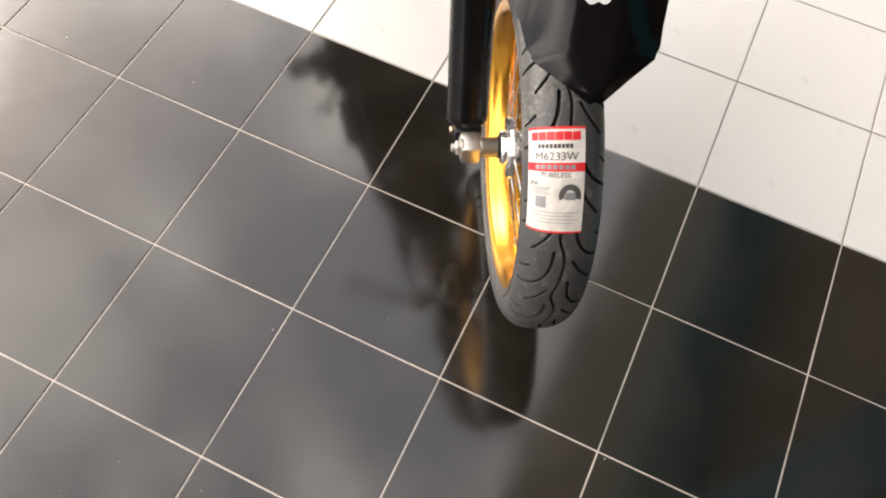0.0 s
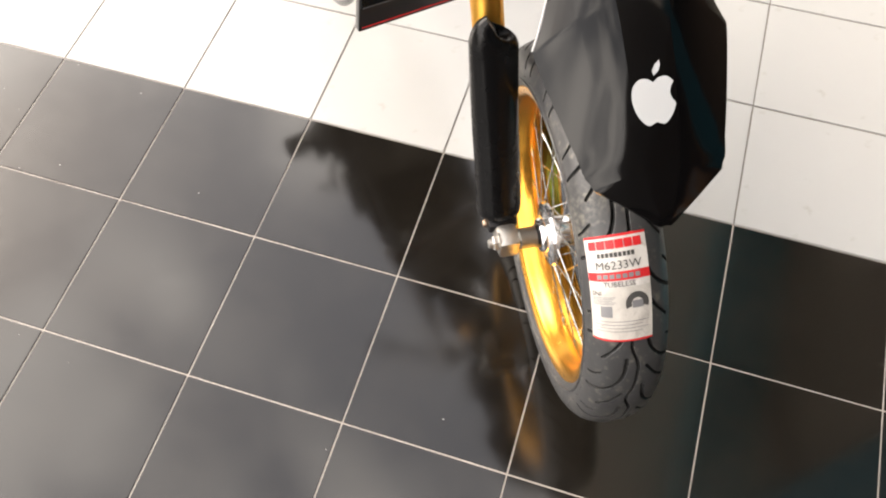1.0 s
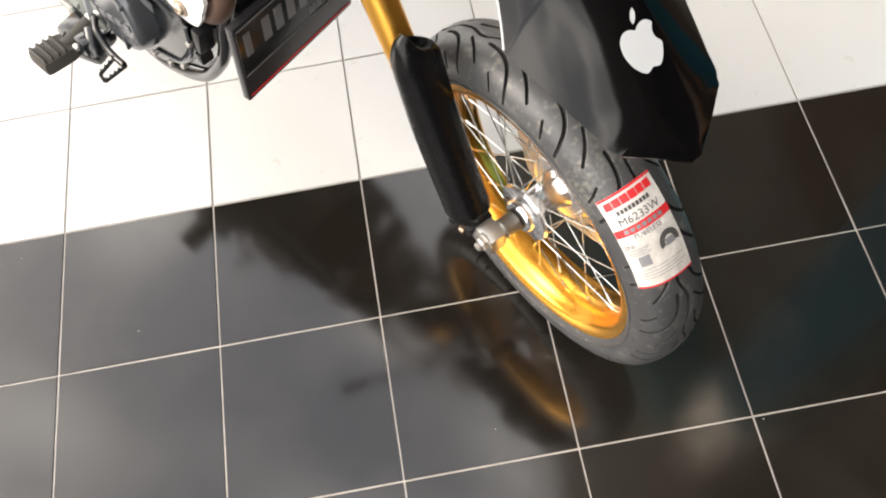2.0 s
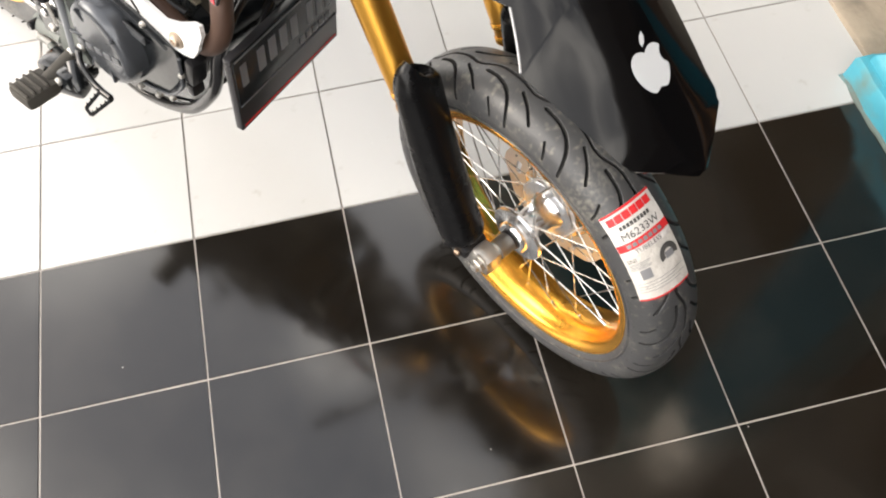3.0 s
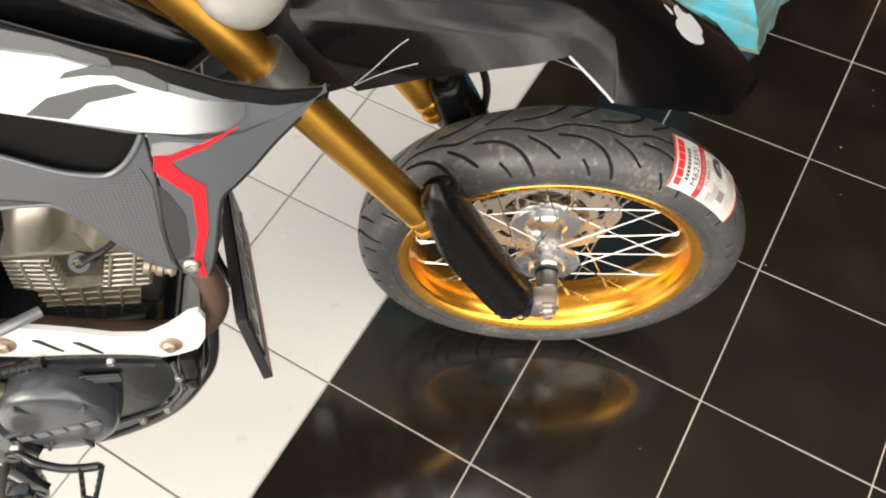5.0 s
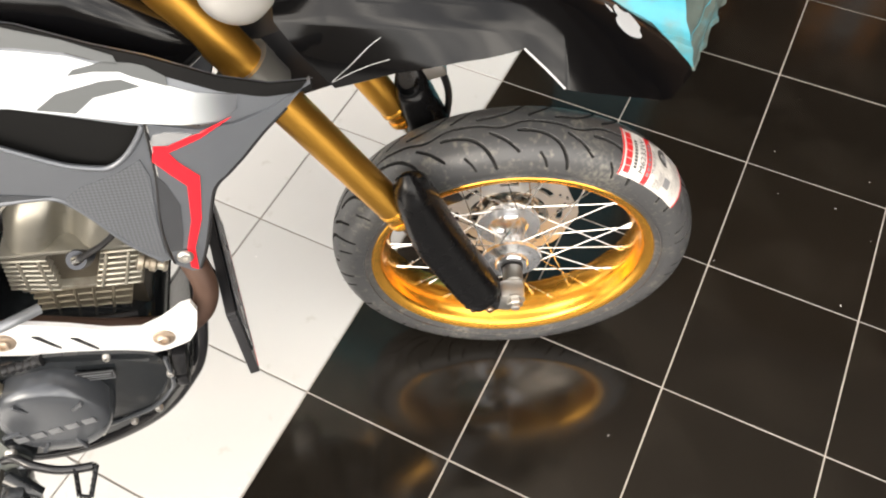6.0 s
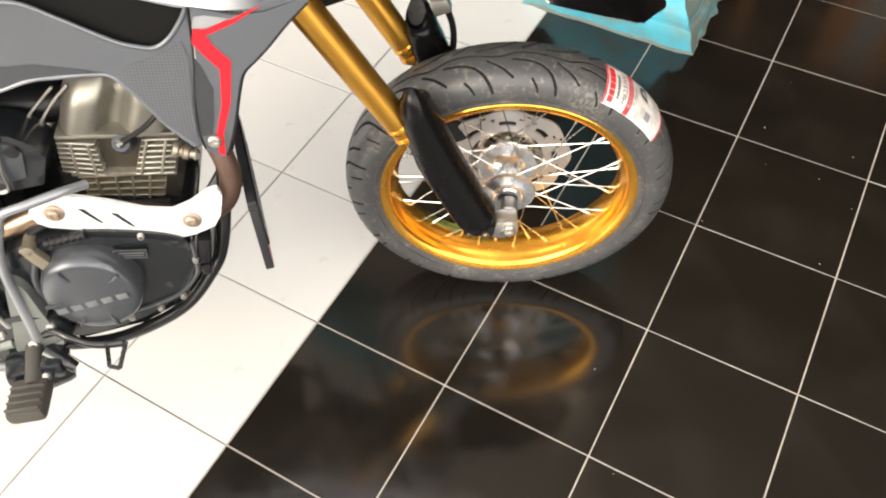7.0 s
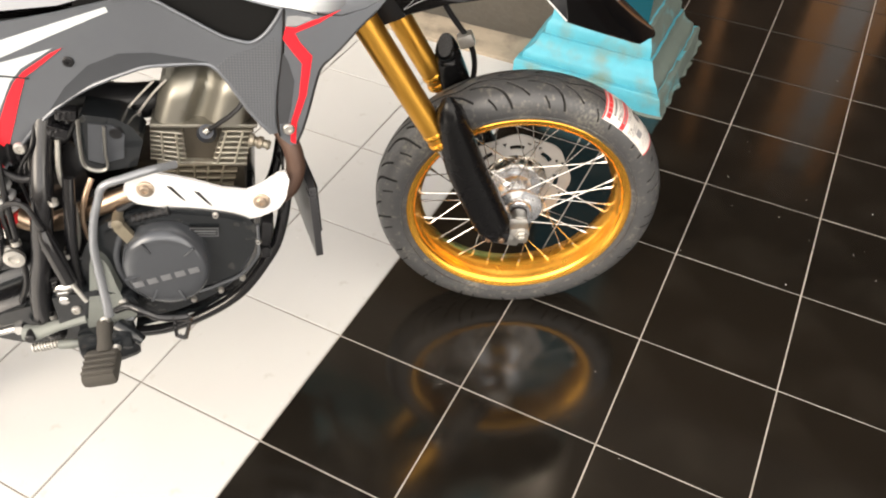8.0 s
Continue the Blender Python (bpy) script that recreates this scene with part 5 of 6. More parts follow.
part("linkage_nut", nut((-0.535, -0.128, 0.313), 0.011, 0.012), CHROME, heel, "bright linkage nut")
part("linkage_rod", tube([(-0.54, -0.135, 0.315), (-0.6, -0.13, 0.305), (-0.75, -0.125, 0.3)], 0.0055, 10), CHROME, heel, "bright brake rod")
part("chain_guard", tube([(-0.46, -0.1, 0.425), (-0.56, -0.112, 0.405), (-0.7, -0.115, 0.37)], [0.016, 0.02, 0.016], 12, flat=0.5), CASE_BLACK, bike, "dusty black chain guard")
part("frame_washer", lathe([(-0.15, 0.0165), (-0.156, 0.016), (-0.157, 0.008), (-0.152, 0.0075), (-0.152, 0.0002)], 24, "y", (-0.487, 0, 0.475)), ALLOY, bike, "bare steel washer and socket bolt")
rear = pose(-0.968, 0, 0.3)
rear_tyre_bm = lathe([(y, r + 0.0055) for y, r in zip(*tyre_profile(40)[:2])] + [(0.03, 0.226), (-0.03, 0.226)], 96, closed=True)
rear_tyre = part("rear_tyre", rear_tyre_bm, RUBBER, bike, "grey-black rear tyre", rear)
# dark bars stand in for shaded grooves on the rear tyre
for k in range(44):
    a = 2 * math.pi * k / 44
    for s in (-1, 1):
        part("tread_groove", box((0, s * 0.03, 0.2965), (0.004, 0.04, 0.0025), 0.0, pose(0, 0, 0, s * -22, 0, s * 25)), GROOVE_SHADE, rear_tyre, m=rear @ pose(0, 0, 0, 0, math.degrees(a) + 4 * s, 0), smooth=False)
rear_rim = part("rear_rim", lathe(rim_profile(), 96, closed=True), GOLD, bike, "gold anodised rear rim", rear)
for k in range(36):
    side, lead = (-1 if k % 2 else 1), (1 if (k // 2) % 2 else -1)
    a, b = 2 * math.pi * (k + 0.5) / 36, 2 * math.pi * (k + 0.5) / 36 + lead * radians(48)
    part("spoke", tube([(0.05 * math.cos(b), side * 0.034, 0.05 * math.sin(b)), (0.201 * math.cos(a), side * 0.008, 0.201 * math.sin(a))], 0.0017, 6, 1), CHROME, rear_rim, m=rear)
part("rear_hub", lathe([(-0.06, 0.02), (-0.04, 0.052), (-0.034, 0.052), (-0.02, 0.03), (0.02, 0.03), (0.034, 0.052), (0.05, 0.052), (0.06, 0.02)], 36), HUB, bike, m=rear)

# ---- engine ----
CASE = [(-0.40, 0.42), (-0.375, 0.485), (-0.345, 0.515), (-0.30, 0.528), (-0.234, 0.53), (-0.17, 0.515), (-0.13, 0.497), (-0.113, 0.475), (-0.119, 0.435), (-0.149, 0.391), (-0.187, 0.352), (-0.235, 0.33), (-0.30, 0.315), (-0.36, 0.325)]
case = part("crankcase", sheet(smooth_outline(CASE, 3), lambda x, z: -0.148 + 0.10 * max(0.0, x + 0.155), 0.29, 0.03, 0.006), CASE_BLACK, bike, "dusty black painted crankcase")
part("case_flange", tube([(x, -0.139 + 0.10 * max(0.0, x + 0.155), z) for x, z in [(-0.117, 0.455), (-0.13, 0.415), (-0.158, 0.376), (-0.197, 0.345), (-0.24, 0.327)]], 0.0045, 8), COVER_GREY, case)
part("case_ridge", tube([(x, -0.150 + 0.10 * max(0.0, x + 0.155), z) for x, z in [(-0.108, 0.478), (-0.112, 0.44), (-0.119, 0.412), (-0.15, 0.381), (-0.19, 0.366), (-0.225, 0.356)]], 0.0032, 8), COVER_GREY, case)
for x, z in ((-0.112, 0.443), (-0.15, 0.372), (-0.19, 0.352), (-0.238, 0.340), (-0.17, 0.509), (-0.33, 0.515)):
    part("case_bolt", bolt((x, -0.147 + 0.10 * max(0.0, x + 0.155), z), 0.0052, 0.007), ALLOY, case, "small bare bolt")
part("case_collar", tube([(-0.318, -0.15, 0.50), (-0.336, -0.152, 0.46), (-0.338, -0.153, 0.42), (-0.326, -0.153, 0.385), (-0.306, -0.152, 0.362)], 0.006, 10), COVER_GREY, case, "curved raised collar")
part("case_step", sheet([(-0.345, 0.50), (-0.30, 0.522), (-0.235, 0.524), (-0.16, 0.505), (-0.125, 0.488), (-0.16, 0.497), (-0.235, 0.513), (-0.3, 0.510)], -0.1525, 0.006, 0.03, 0.0015), CASE_BLACK, case)
part("case_lug", box((-0.098, -0.128, 0.452), (0.02, 0.03, 0.05), 0.006, pose(0, 0, 0, 0, 14, 0)), BLACK_MATT, case)
part("case_lug", box((-0.104, -0.132, 0.415), (0.016, 0.024, 0.022), 0.005), BLACK_MATT, case)
cover_bm = lathe([(-0.146, 0.0765), (-0.168, 0.0745), (-0.177, 0.0715), (-0.1815, 0.067), (-0.1835, 0.061), (-0.1845, 0.05), (-0.185, 0.0003)], 64)
cover_bm.transform(pose(-0.261, 0, 0.434) @ Matrix.Diagonal((0.92, 1, 1.01, 1)))
cover = part("clutch_cover", cover_bm, COVER_GREY, bike, "round graphite clutch cover with a maker's mark")
for a in (38, 112, 184, 238, 286):
    w = box((0.054, -0.1845, 0), (0.024, 0.006, 0.0055), 0.0025, pose(0, 0, 0, 0, 0, -8))
    part("cover_rib", w, COVER_GREY, cover, m=pose(-0.261, 0, 0.434, 0, -a, 0))
for k in range(5):
    part("mark_block", box((-0.308 + 0.0225 * k, -0.1857, 0.4165 + 0.0036 * k), (0.0165, 0.0016, 0.011), 0.0006, pose(0, 0, 0, 0, -9, 0)), BAR_GREY, cover, "raised pale mark")
part("case_name_plate", box((-0.193, -0.1535, 0.482), (0.046, 0.002, 0.018), 0.0006, pose(0, 0, 0, 0, 9, 0)), BLACK_MATT, case, "small black plate with a pale border")
for dx, dz, w, h in ((0, 0.0078, 0.044, 0.0009), (0, -0.0078, 0.044, 0.0009), (0.0216, 0, 0.0009, 0.0155), (-0.0216, 0, 0.0009, 0.0155), (0.002, 0.002, 0.034, 0.0022), (0.004, -0.003, 0.028, 0.0013)):
    c = Vector((-0.193, -0.1548, 0.482)) + Matrix.Rotation(radians(9), 3, "Y") @ Vector((dx, 0, dz))
    part("plate_line", box(c, (w, 0.0009, h), 0, pose(0, 0, 0, 0, 9, 0)), BAR_GREY, case)
lever = box((-0.308, -0.158, 0.496), (0.019, 0.014, 0.05), 0.004, pose(0, 0, 0, 0, -24, 0))
lathe([(-0.170, 0.004), (-0.168, 0.0105), (-0.145, 0.0115)], 18, "y", (-0.299, 0, 0.470), lever)
lathe([(-0.166, 0.004), (-0.164, 0.009), (-0.135, 0.010)], 18, "y", (-0.318, 0, 0.522), lever)
part("clutch_lever", lever, BARREL_EDGE, bike, "grey cast clutch release lever")
part("clutch_cable", tube([(-0.318, -0.135, 0.53), (-0.26, -0.125, 0.548), (-0.2, -0.115, 0.54), (-0.13, -0.1, 0.52)], 0.006, 8), BLACK_MATT, bike)
part("ribbed_hose", lathe([(0.0048 * k, 0.0052 if k % 2 else 0.0075) for k in range(13)], 14, "x", (0, 0, 0)), BLACK_MATT, bike, "black ribbed hose", pose(-0.296, -0.15, 0.521, 0, -8, 0))
cyl = box((-0.182, 0, 0.565), (0.135, 0.125, 0.15), 0.01, pose(0, 0, 0, 0, 7, 0))
cylinder = part("cylinder", cyl, BARREL, bike, "dusty finned alloy cylinder")


def fin(x0, z0, x1, z1, y=-0.08, h=0.0036):
    """A thin cooling fin whose front edge runs from one end to the other."""
    tilt = math.degrees(math.atan2(z0 - z1, x1 - x0))
    return box(((x0 + x1) / 2, y + 0.02, (z0 + z1) / 2), (math.hypot(x1 - x0, z1 - z0), 0.04, h), 0.001, pose(0, 0, 0, 0, tilt, 0), segs=1)


def between(a, b, t):
    return a + (b - a) * t


# two finned blocks either side of the plug, then the narrower barrel: top and bottom edges of each
for count, y, top, low, ribs in ((7, -0.08, (-0.250, 0.634, -0.202, 0.623), (-0.260, 0.586, -0.207, 0.568), (0.36, 0.8)), (7, -0.08, (-0.141, 0.620, -0.092, 0.614), (-0.167, 0.563, -0.114, 0.556), (0.14, 0.66)),
                                 (5, -0.074, (-0.247, 0.566, -0.126, 0.552), (-0.249, 0.520, -0.146, 0.500), (0.2, 0.42, 0.6, 0.8))):
    for k in range(count):
        e = [between(p, q, k / (count - 1)) for p, q in zip(top, low)]
        part("cooling_fin", fin(*e, y), CAST if y < -0.075 else BARREL_EDGE, cylinder)
    for u in ribs:
        hi, lo = (between(top[0], top[2], u), between(top[1], top[3], u)), (between(low[0], low[2], u), between(low[1], low[3], u))
        part("fin_rib", tube([(hi[0], y + 0.0005, hi[1]), (lo[0], y + 0.0005, lo[1])], 0.0022, 6, 1), CAST if y < -0.075 else BARREL_EDGE, cylinder)
part("barrel_step", box((-0.183, -0.03, 0.5625), (0.142, 0.09, 0.006), 0.002, pose(0, 0, 0, 0, 9, 0)), CAST, cylinder)


def head_front(x, z):
    """The head cover's face: two swellings with a valley between, falling back towards the top."""
    y = -0.05
    for mid, wide, high in ((-0.211 + (z - 0.65) * 0.5, 0.031, 0.031), (-0.122 + (z - 0.65) * 0.42, 0.038, 0.033)):
        y -= high / (1 + (abs(x - mid) / (wide * 0.86)) ** 6)
    return y + max(0.0, z - 0.683) ** 2 * 16


HEAD = [(-0.242, 0.648), (-0.21, 0.642), (-0.165, 0.636), (-0.12, 0.631), (-0.09, 0.629), (-0.083, 0.65), (-0.082, 0.676), (-0.092, 0.7), (-0.108, 0.722), (-0.13, 0.735), (-0.185, 0.737), (-0.207, 0.722), (-0.222, 0.7)]
head = part("cylinder_head", sheet(HEAD, head_front, 0.1, 0.006, 0.0), HEAD_METAL, bike, "smooth silver-brown cylinder head cover")
part("head_flange", box((-0.166, -0.045, 0.6345), (0.164, 0.076, 0.007), 0.0025, pose(0, 0, 0, 0, 7, 0)), HEAD_METAL, head)
part("head_gasket", box((-0.168, -0.04, 0.629), (0.156, 0.07, 0.005), 0.001, pose(0, 0, 0, 0, 7, 0)), BARREL, head)
plug = part("spark_plug_cap", tube([(-0.168, -0.05, 0.606), (-0.166, -0.075, 0.617), (-0.163, -0.094, 0.631)], [0.0165, 0.0155, 0.0115], 16), BLUE_BLACK, bike, "blue-black spark plug cap")
part("plug_collar", tube([(-0.163, -0.094, 0.631), (-0.156, -0.098, 0.637)], [0.0068, 0.005], 12, 1), CHROME, plug, "bright lead clip")
part("plug_lead", tube([(-0.158, -0.097, 0.635), (-0.138, -0.101, 0.648), (-0.118, -0.103, 0.661), (-0.1, -0.1, 0.677), (-0.08, -0.085, 0.71)], 0.0038, 8), BLACK_MATT, plug)
throttle = part("throttle_body", sheet([(-0.333, 0.691), (-0.286, 0.678), (-0.265, 0.66), (-0.256, 0.636), (-0.275, 0.594), (-0.323, 0.590), (-0.359, 0.605), (-0.352, 0.66)], -0.112, 0.06, 0.05, 0.007), CASE_BLACK, bike, "black faceted throttle body cover")
part("cover_boss", lathe([(-0.112, 0.011), (-0.116, 0.009), (-0.1165, 0.0002)], 20, "y", (-0.291, 0, 0.655)), BLACK_MATT, throttle)
part("cover_facet", sheet([(-0.326, 0.676), (-0.292, 0.668), (-0.279, 0.652), (-0.29, 0.612), (-0.322, 0.606), (-0.342, 0.615)], -0.1155, 0.004, 0.05, 0.0015), COVER_GREY, throttle)
part("air_boot", tube([(-0.23, 0, 0.65), (-0.29, -0.01, 0.655), (-0.38, -0.01, 0.67)], [0.028, 0.03, 0.036], 18), BLACK_MATT, bike, "black rubber intake boot")
part("air_box", box((-0.44, 0.01, 0.69), (0.14, 0.15, 0.13), 0.02), BLACK_MATT, bike, "black air box")
for pts in ([(-0.228, -0.06, 0.709), (-0.252, -0.06, 0.689), (-0.275, -0.06, 0.668), (-0.284, -0.06, 0.652)], [(-0.209, -0.06, 0.709), (-0.236, -0.06, 0.686), (-0.262, -0.06, 0.658), (-0.277, -0.06, 0.637)]):
    part("throttle_cable", tube(pts, 0.0021, 8), ALLOY, bike, "silver-grey throttle cable")
    a, b = Vector(pts[2]), Vector(pts[3])
    part("cable_end", tube([a, b, b + (b - a) * 0.5], [0.0045, 0.006, 0.0055], 10, 1), DARK_STEEL, bike, "grey cable adjuster")
boot = lathe([(0.0065 * k, 0.019 if k % 2 else 0.0255) for k in range(13)], 22, "x", (0, 0, 0))
part("ribbed_boot", boot, BLACK_MATT, bike, "black ribbed rubber boot", pose(-0.462, -0.1, 0.64, 0, 6, 8))
for x, z, turn in ((-0.372, 0.668, 28), (-0.352, 0.694, 12)):
    plug_bm = box((x, -0.108, z), (0.03, 0.022, 0.017), 0.003, pose(0, 0, 0, 0, turn, 0))
    for k in range(3):
        box((x - 0.008 + 0.008 * k, -0.12, z), (0.003, 0.003, 0.013), 0.0006, pose(0, 0, 0, 0, turn, 0), plug_bm, segs=1)
    part("wire_connector", plug_bm, BLACK_FRAME, bike, "black wiring connector")
for k in range(4):
    part("wire", tube([(-0.388 - 0.004 * k, -0.11, 0.672 + 0.004 * k), (-0.41, -0.118 - 0.004 * k, 0.655), (-0.418 - 0.008 * k, -0.122, 0.61), (-0.41 - 0.012 * k, -0.12, 0.55)], 0.0022, 6), (BLACK_MATT, DARK_STEEL, BLACK_FRAME, BLACK_MATT)[k], bike, "thin wire")
strap = tube([(-0.336, -0.122, 0.688), (-0.345, -0.123, 0.64), (-0.347, -0.123, 0.612), (-0.333, -0.123, 0.6), (-0.316, -0.123, 0.603), (-0.312, -0.123, 0.63), (-0.303, -0.122, 0.672)], 0.0034, 8, flat=0.6)
part("hose_bracket", strap, DARK_STEEL, bike, "bent alloy bracket")

# ---- exhaust ----
header = part("exhaust_header", tube([(-0.108, -0.02, 0.628), (-0.08, -0.05, 0.63), (-0.052, -0.082, 0.622), (-0.036, -0.102, 0.594), (-0.034, -0.112, 0.555), (-0.055, -0.118, 0.52), (-0.1, -0.118, 0.506), (-0.18, -0.118, 0.528), (-0.24, -0.118, 0.552), (-0.275, -0.12, 0.556)], 0.0155, 18), RUSTY, bike, "rust-brown exhaust header")
part("header_flange", tube([(-0.118, -0.03, 0.628), (-0.1, -0.045, 0.63)], 0.024, 16, 1), RUSTY, header)
collar = lathe([(0.0, 0.0075), (0.002, 0.0115), (0.008, 0.0115), (0.01, 0.008), (0.014, 0.008), (0.016, 0.0105), (0.022, 0.0105), (0.024, 0.007), (0.03, 0.007), (0.032, 0.009), (0.036, 0.006)], 18, "x", (0, 0, 0))
part("flange_collar", collar, CAST, header, "grey ringed exhaust collar", pose(-0.102, -0.088, 0.606, 0, 22, -8))
part("exhaust_pipe", tube([(-0.275, -0.12, 0.556), (-0.303, -0.118, 0.545), (-0.368, -0.114, 0.525), (-0.427, -0.106, 0.505), (-0.475, -0.1, 0.515), (-0.56, -0.11, 0.62), (-0.7, -0.15, 0.68)], 0.0165, 18), BRASS_STEEL, bike, "heat-tinted steel exhaust pipe")
part("silencer", tube([(-0.66, -0.15, 0.665), (-0.72, -0.155, 0.69), (-0.95, -0.17, 0.78), (-1.05, -0.175, 0.82)], [0.022, 0.05, 0.052, 0.04], 24), BLACK_MATT, bike, "black silencer")
GUARD = [(-0.297, 0.575), (-0.292, 0.586), (-0.272, 0.596), (-0.246, 0.596), (-0.19, 0.574), (-0.15, 0.555), (-0.115, 0.546), (-0.09, 0.553), (-0.062, 0.566), (-0.05, 0.566), (-0.046, 0.552), (-0.055, 0.523), (-0.068, 0.505), (-0.1, 0.490), (-0.131, 0.484), (-0.165, 0.494), (-0.21, 0.514), (-0.25, 0.531), (-0.283, 0.543), (-0.294, 0.555)]
shield = part("heat_shield", sheet(GUARD, lambda x, z: -0.141 - 0.006 * math.cos((z - 0.545 - (-0.17 - x) * 0.25) * 40) + 0.1 * max(0.0, x + 0.075), 0.007, 0.014), HEAT_SILVER, bike, "silver-white exhaust heat shield")
for x, z in ((-0.265, 0.5715), (-0.0945, 0.5245)):
    part("shield_washer", lathe([(0, 0.0135), (-0.004, 0.013), (-0.005, 0.011)], 24, "y", (x, -0.1455, z)), BOLT_BRASS, shield, "brassy washer")
    part("shield_bolt", bolt((x, -0.15, z), 0.009, 0.005), BOLT_BRASS, shield, "brassy bolt")
for x, z in ((-0.2215, 0.558), (-0.183, 0.5425)):
    slot = sheet([(x - 0.011, z + 0.015), (x - 0.004, z + 0.012), (x + 0.011, z - 0.016), (x + 0.005, z - 0.010)], -0.1487, 0.002, 0.05)
    part("shield_slot", slot, BLACK_MATT, shield, "black slot")
part("engine_guard_bar", tube([(-0.215, -0.128, 0.598), (-0.246, -0.152, 0.608), (-0.285, -0.165, 0.606), (-0.312, -0.168, 0.601), (-0.324, -0.168, 0.591), (-0.331, -0.168, 0.575), (-0.347, -0.168, 0.54), (-0.361, -0.168, 0.49), (-0.367, -0.168, 0.435), (-0.370, -0.170, 0.39), (-0.373, -0.172, 0.35)], [0.0064] * 7 + [0.0068, 0.0072, 0.0082, 0.0095], 14), BAR_STEEL, bike, "bent grey tubular guard bar")

# ---- foot controls ----
bracket = part("peg_bracket", sheet([(-0.45, 0.40), (-0.38, 0.405), (-0.33, 0.385), (-0.318, 0.355), (-0.36, 0.30), (-0.41, 0.30), (-0.455, 0.34)], -0.172, 0.05, 0.05, 0.006), CASE_BLACK, bike, "dusty black peg bracket")
part("peg_mount", box((-0.384, -0.192, 0.315), (0.09, 0.055, 0.034), 0.013, pose(0, 0, 0, 0, 0, 12)), CASE_BLACK, bracket)
part("peg_mount", box((-0.352, -0.2, 0.326), (0.034, 0.05, 0.03), 0.01), CASE_BLACK, bracket)
part("peg_mount", box((-0.366, -0.208, 0.306), (0.07, 0.04, 0.036), 0.013, pose(0, 0, 0, 8, 0, 20)), CASE_BLACK, bracket)
part("peg_lug", tube([(-0.36, -0.19, 0.336), (-0.337, -0.206, 0.328), (-0.324, -0.212, 0.316)], [0.015, 0.011, 0.009], 12), CASE_BLACK, bracket)
part("mount_bolt", bolt((-0.362, -0.224, 0.322), 0.007, 0.006), ALLOY, bracket)
for x, z in ((-0.345, 0.372), (-0.42, 0.37), (-0.39, 0.325)):
    part("bracket_bolt", bolt((x, -0.172, z), 0.008, 0.006), ALLOY, bracket)
peg_bm = box((-0.384, -0.258, 0.314), (0.056, 0.066, 0.028), 0.011)
for k in range(4):
    box((-0.384, -0.2448 - 0.0128 * k, 0.329), (0.05, 0.0052, 0.008), 0.002, None, peg_bm, segs=1)
tube([(-0.385, -0.165, 0.335), (-0.382, -0.205, 0.325), (-0.38, -0.235, 0.318)], 0.014, 12, 4, peg_bm)
part("foot_peg", peg_bm, PEG_RUBBER, bike, "worn ribbed rubber foot peg")
pedal_bm = tube([(-0.36, -0.175, 0.36), (-0.335, -0.186, 0.374), (-0.315, -0.198, 0.371), (-0.29, -0.203, 0.356), (-0.264, -0.205, 0.351), (-0.242, -0.205, 0.35)], 0.0065, 12, flat=0.8)
loop = [Vector(p) for p in ((-0.266, -0.204, 0.351), (-0.238, -0.204, 0.35), (-0.247, -0.243, 0.337), (-0.26, -0.241, 0.343))]
for a, b in zip(loop, loop[1:] + loop[:1]):
    tube([a, b], 0.0028, 6, 1, pedal_bm, flat=1.2)
for a, b, n in ((loop[1], loop[2], 5), (loop[2], loop[3], 3), (loop[3], loop[0], 4)):
    for k in range(n):
        c = a.lerp(b, (k + 0.5) / n)
        tube([c, c + Vector((0, 0, 0.008))], [0.0036, 0.0008], 5, 1, pedal_bm)
part("brake_pedal", pedal_bm, BLACK_FRAME, bike, "dark steel brake pedal")

# ---- number plate hung behind the front wheel ----
tilt = pose(-0.032, -0.006, 0.385, 0, 1, 9)
board = part("number_plate", box((-0.002, 0, 0.0715), (0.013, 0.255, 0.143), 0.002), PLATE_BLACK, bike, "black number plate board with a thin red lower edge", tilt)
part("plate_frame", box((0.0047, 0, 0.0075), (0.001, 0.244, 0.0026), 0.0002), STICKER_RED, board, "thin red line", tilt)
part("plate_face", box((0.0058, 0, 0.095), (0.003, 0.25, 0.09), 0.001), CASE_BLACK, board, "embossed black plate face", tilt)
for z in (0.052, 0.138):
    part("plate_border", box((0.0076, 0, z), (0.0015, 0.246, 0.0022)), PLATE_DIM, board, m=tilt)
for k, w in ((0, 0.016), (1.5, 0.02), (2.5, 0.02), (3.5, 0.02), (4.5, 0.02), (6.0, 0.018), (6.9, 0.018), (7.8, 0.018)):
    part("plate_bar", box((0.0078, -0.107 + 0.0268 * k, 0.104), (0.0018, w * 0.8, 0.04), 0.0005), PLATE_DIM, board, "grey plain bar", tilt)
for k in range(5):
    part("plate_bar", box((0.0078, 0.03 + 0.017 * k, 0.067), (0.0018, 0.011, 0.012), 0.0004), PLATE_DIM, board, "grey plain bar", tilt)
part("plate_bracket", tube([(-0.036, -0.05, 0.49), (-0.048, -0.03, 0.505), (-0.06, 0.0, 0.52)], 0.008, 10), BLACK_FRAME, bike)
part("radiator_guard", sheet([(0.0, 0.7), (-0.012, 0.62), (-0.03, 0.60), (-0.035, 0.72)], -0.09, 0.18, 0.05), BLACK_MATT, bike, "black plastic behind the shrouds")

# ---- floor tiles, nearest ones as pieces ----
tile_mesh = {}


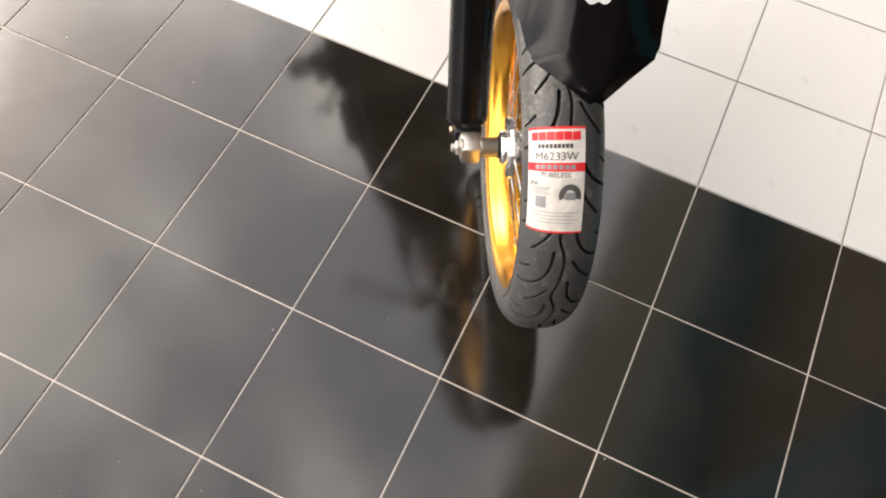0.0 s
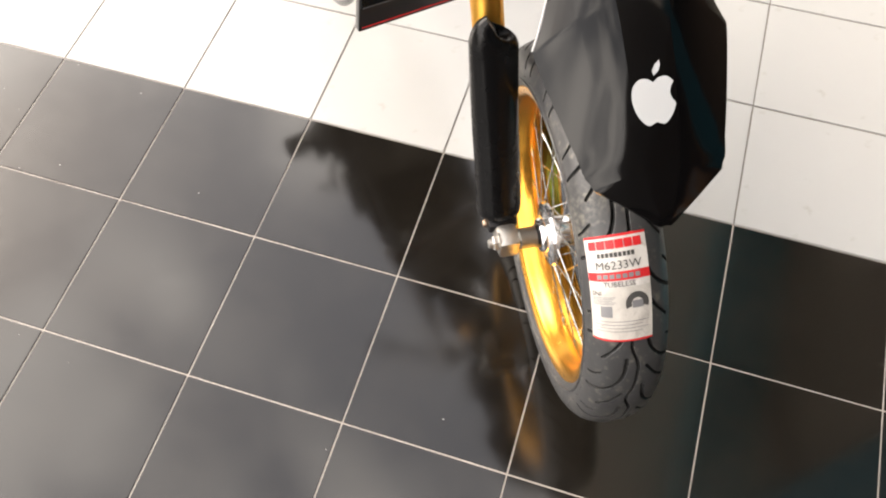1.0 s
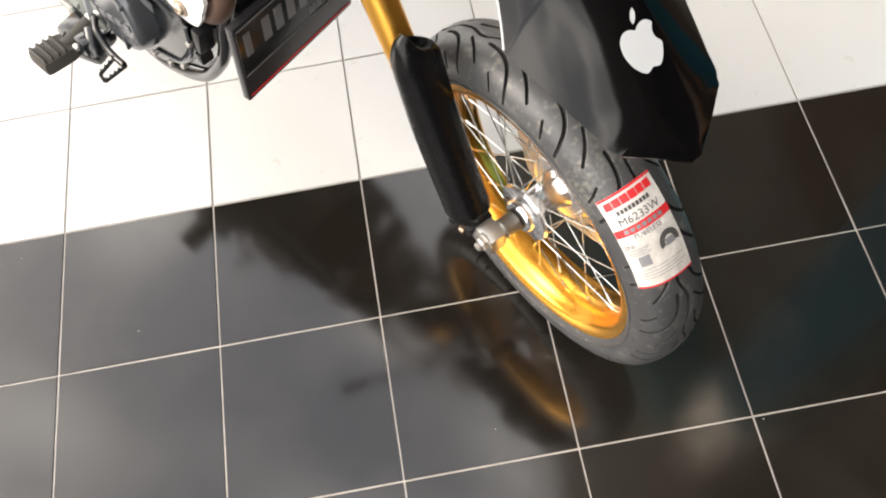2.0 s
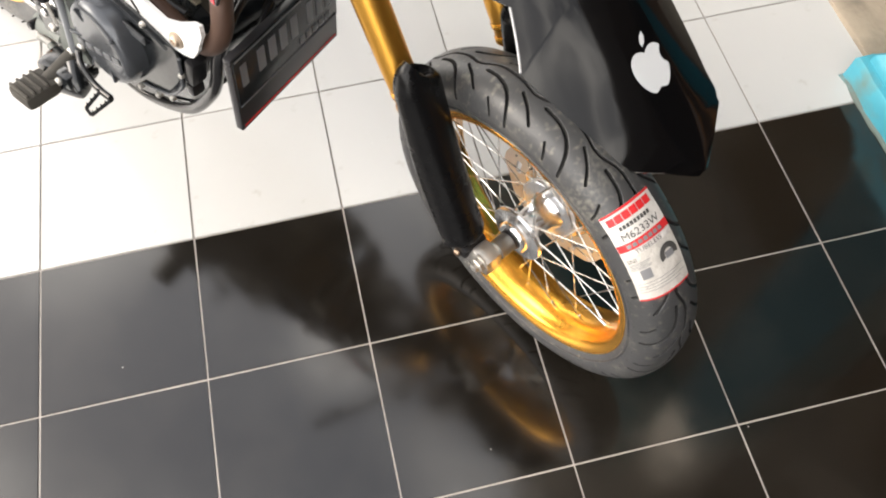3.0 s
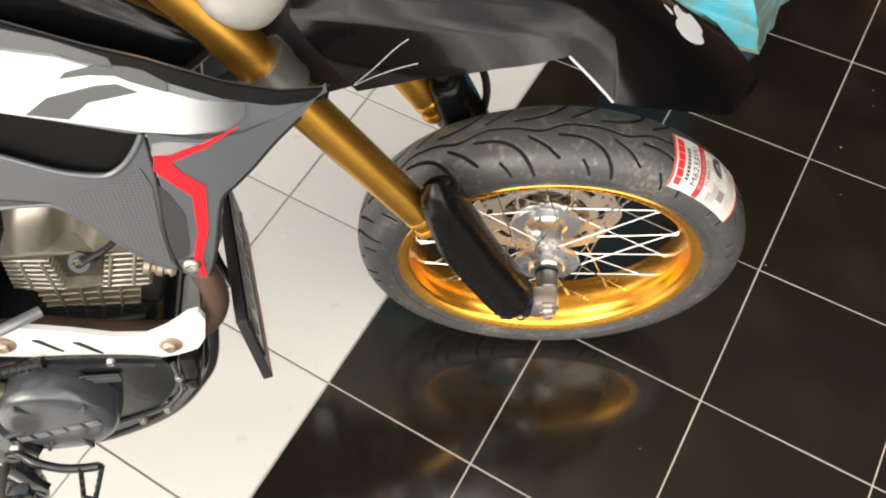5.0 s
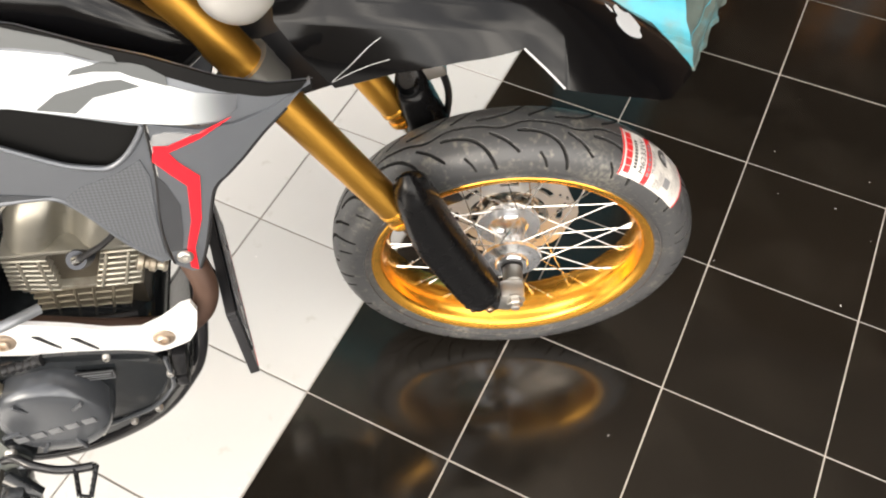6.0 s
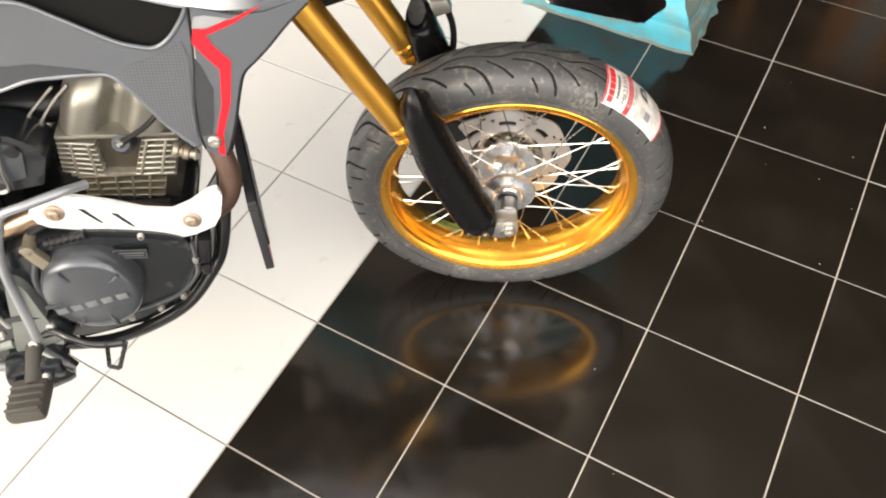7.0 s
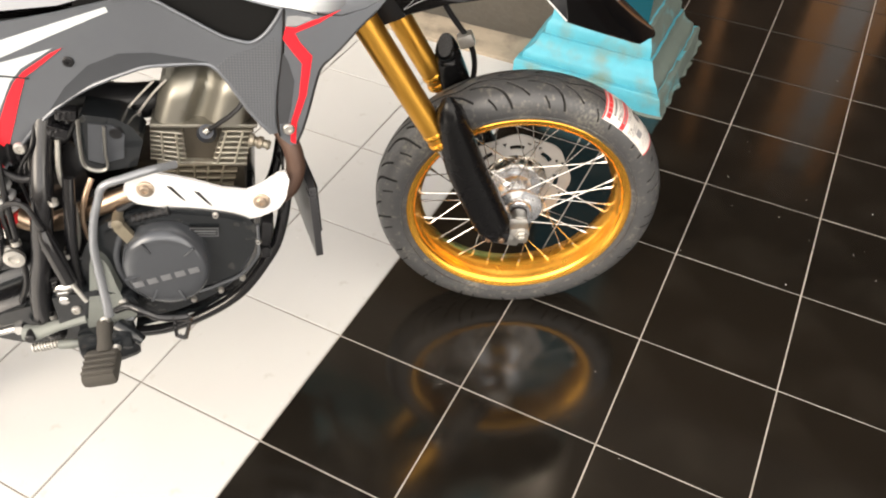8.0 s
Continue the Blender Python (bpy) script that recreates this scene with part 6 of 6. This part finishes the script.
def tile_data(kind):
    if kind not in tile_mesh:
        own = box((0, 0, -0.004), ((TILE if kind else WHITE_PITCH) - GAP, TILE - GAP, 0.008))
        bmesh.ops.bevel(own, geom=[e for e in own.edges if all(v.co.z > -0.001 for v in e.verts)], offset=0.0012, segments=2, affect="EDGES")
        me = bpy.data.meshes.new("tile")
        own.to_mesh(me)
        own.free()
        me.materials.append(BLACK_TILE if kind else WHITE_TILE)
        tile_mesh[kind] = me
    return tile_mesh[kind]


rest = {True: bmesh.new(), False: bmesh.new()}
for i in range(-24, 24):
    for j in range(-24, 24):
        black = i >= 0
        x, y = (i + 0.5) * (TILE if black else WHITE_PITCH), (j + 0.5) * TILE
        if not black and y > LEDGE_Y:
            continue
        dz = random.uniform(-0.0003, 0.0003)
        if (-6 <= i <= 7 and -8 <= j <= 9):
            ob = new("tile", tile_data(black))
            ob.parent = floor if black else floor_white
            ob.matrix_basis = pose(x, y, dz, random.uniform(-0.06, 0.06), random.uniform(-0.06, 0.06), random.uniform(-0.1, 0.1))
        elif abs(x) < 7.3 and -7.3 < y < 3.9:
            box((x, y, -0.004 + dz), ((TILE if black else WHITE_PITCH) - GAP, TILE - GAP, 0.008), 0, None, rest[black])
for black, own in rest.items():
    tagged(part("far_tiles", own, BLACK_TILE if black else WHITE_TILE, floor if black else floor_white, smooth=False), kind="stuff")

# ---- loose grit on the tiles ----
grit = bmesh.new()
for k in range(90):
    x, y = random.uniform(-0.9, 1.5), random.uniform(-1.1, 1.6)
    if x < 0 and (y > 1.15 or random.random() < 0.6):
        continue
    r = random.uniform(0.0008, 0.0022)
    a = random.uniform(0, math.pi)
    c, sn = math.cos(a), math.sin(a)
    e = random.uniform(0.3, 1.0)
    quad = [(r, 0), (0, r * e), (-r * random.uniform(0.6, 1.4), 0), (0, -r * e * 0.8)]
    low = [grit.verts.new((x + u * c - v * sn, y + u * sn + v * c, 0.0006)) for u, v in quad]
    top = grit.verts.new((x, y, 0.0006 + r * 0.7))
    for p, q in zip(low, low[1:] + low[:1]):
        grit.faces.new((p, q, top))
    grit.faces.new(low[::-1])
tagged(part("floor_grit", grit, PAPER, None, smooth=False), "pale specks of grit scattered on the floor tiles", "grit", kind="stuff")
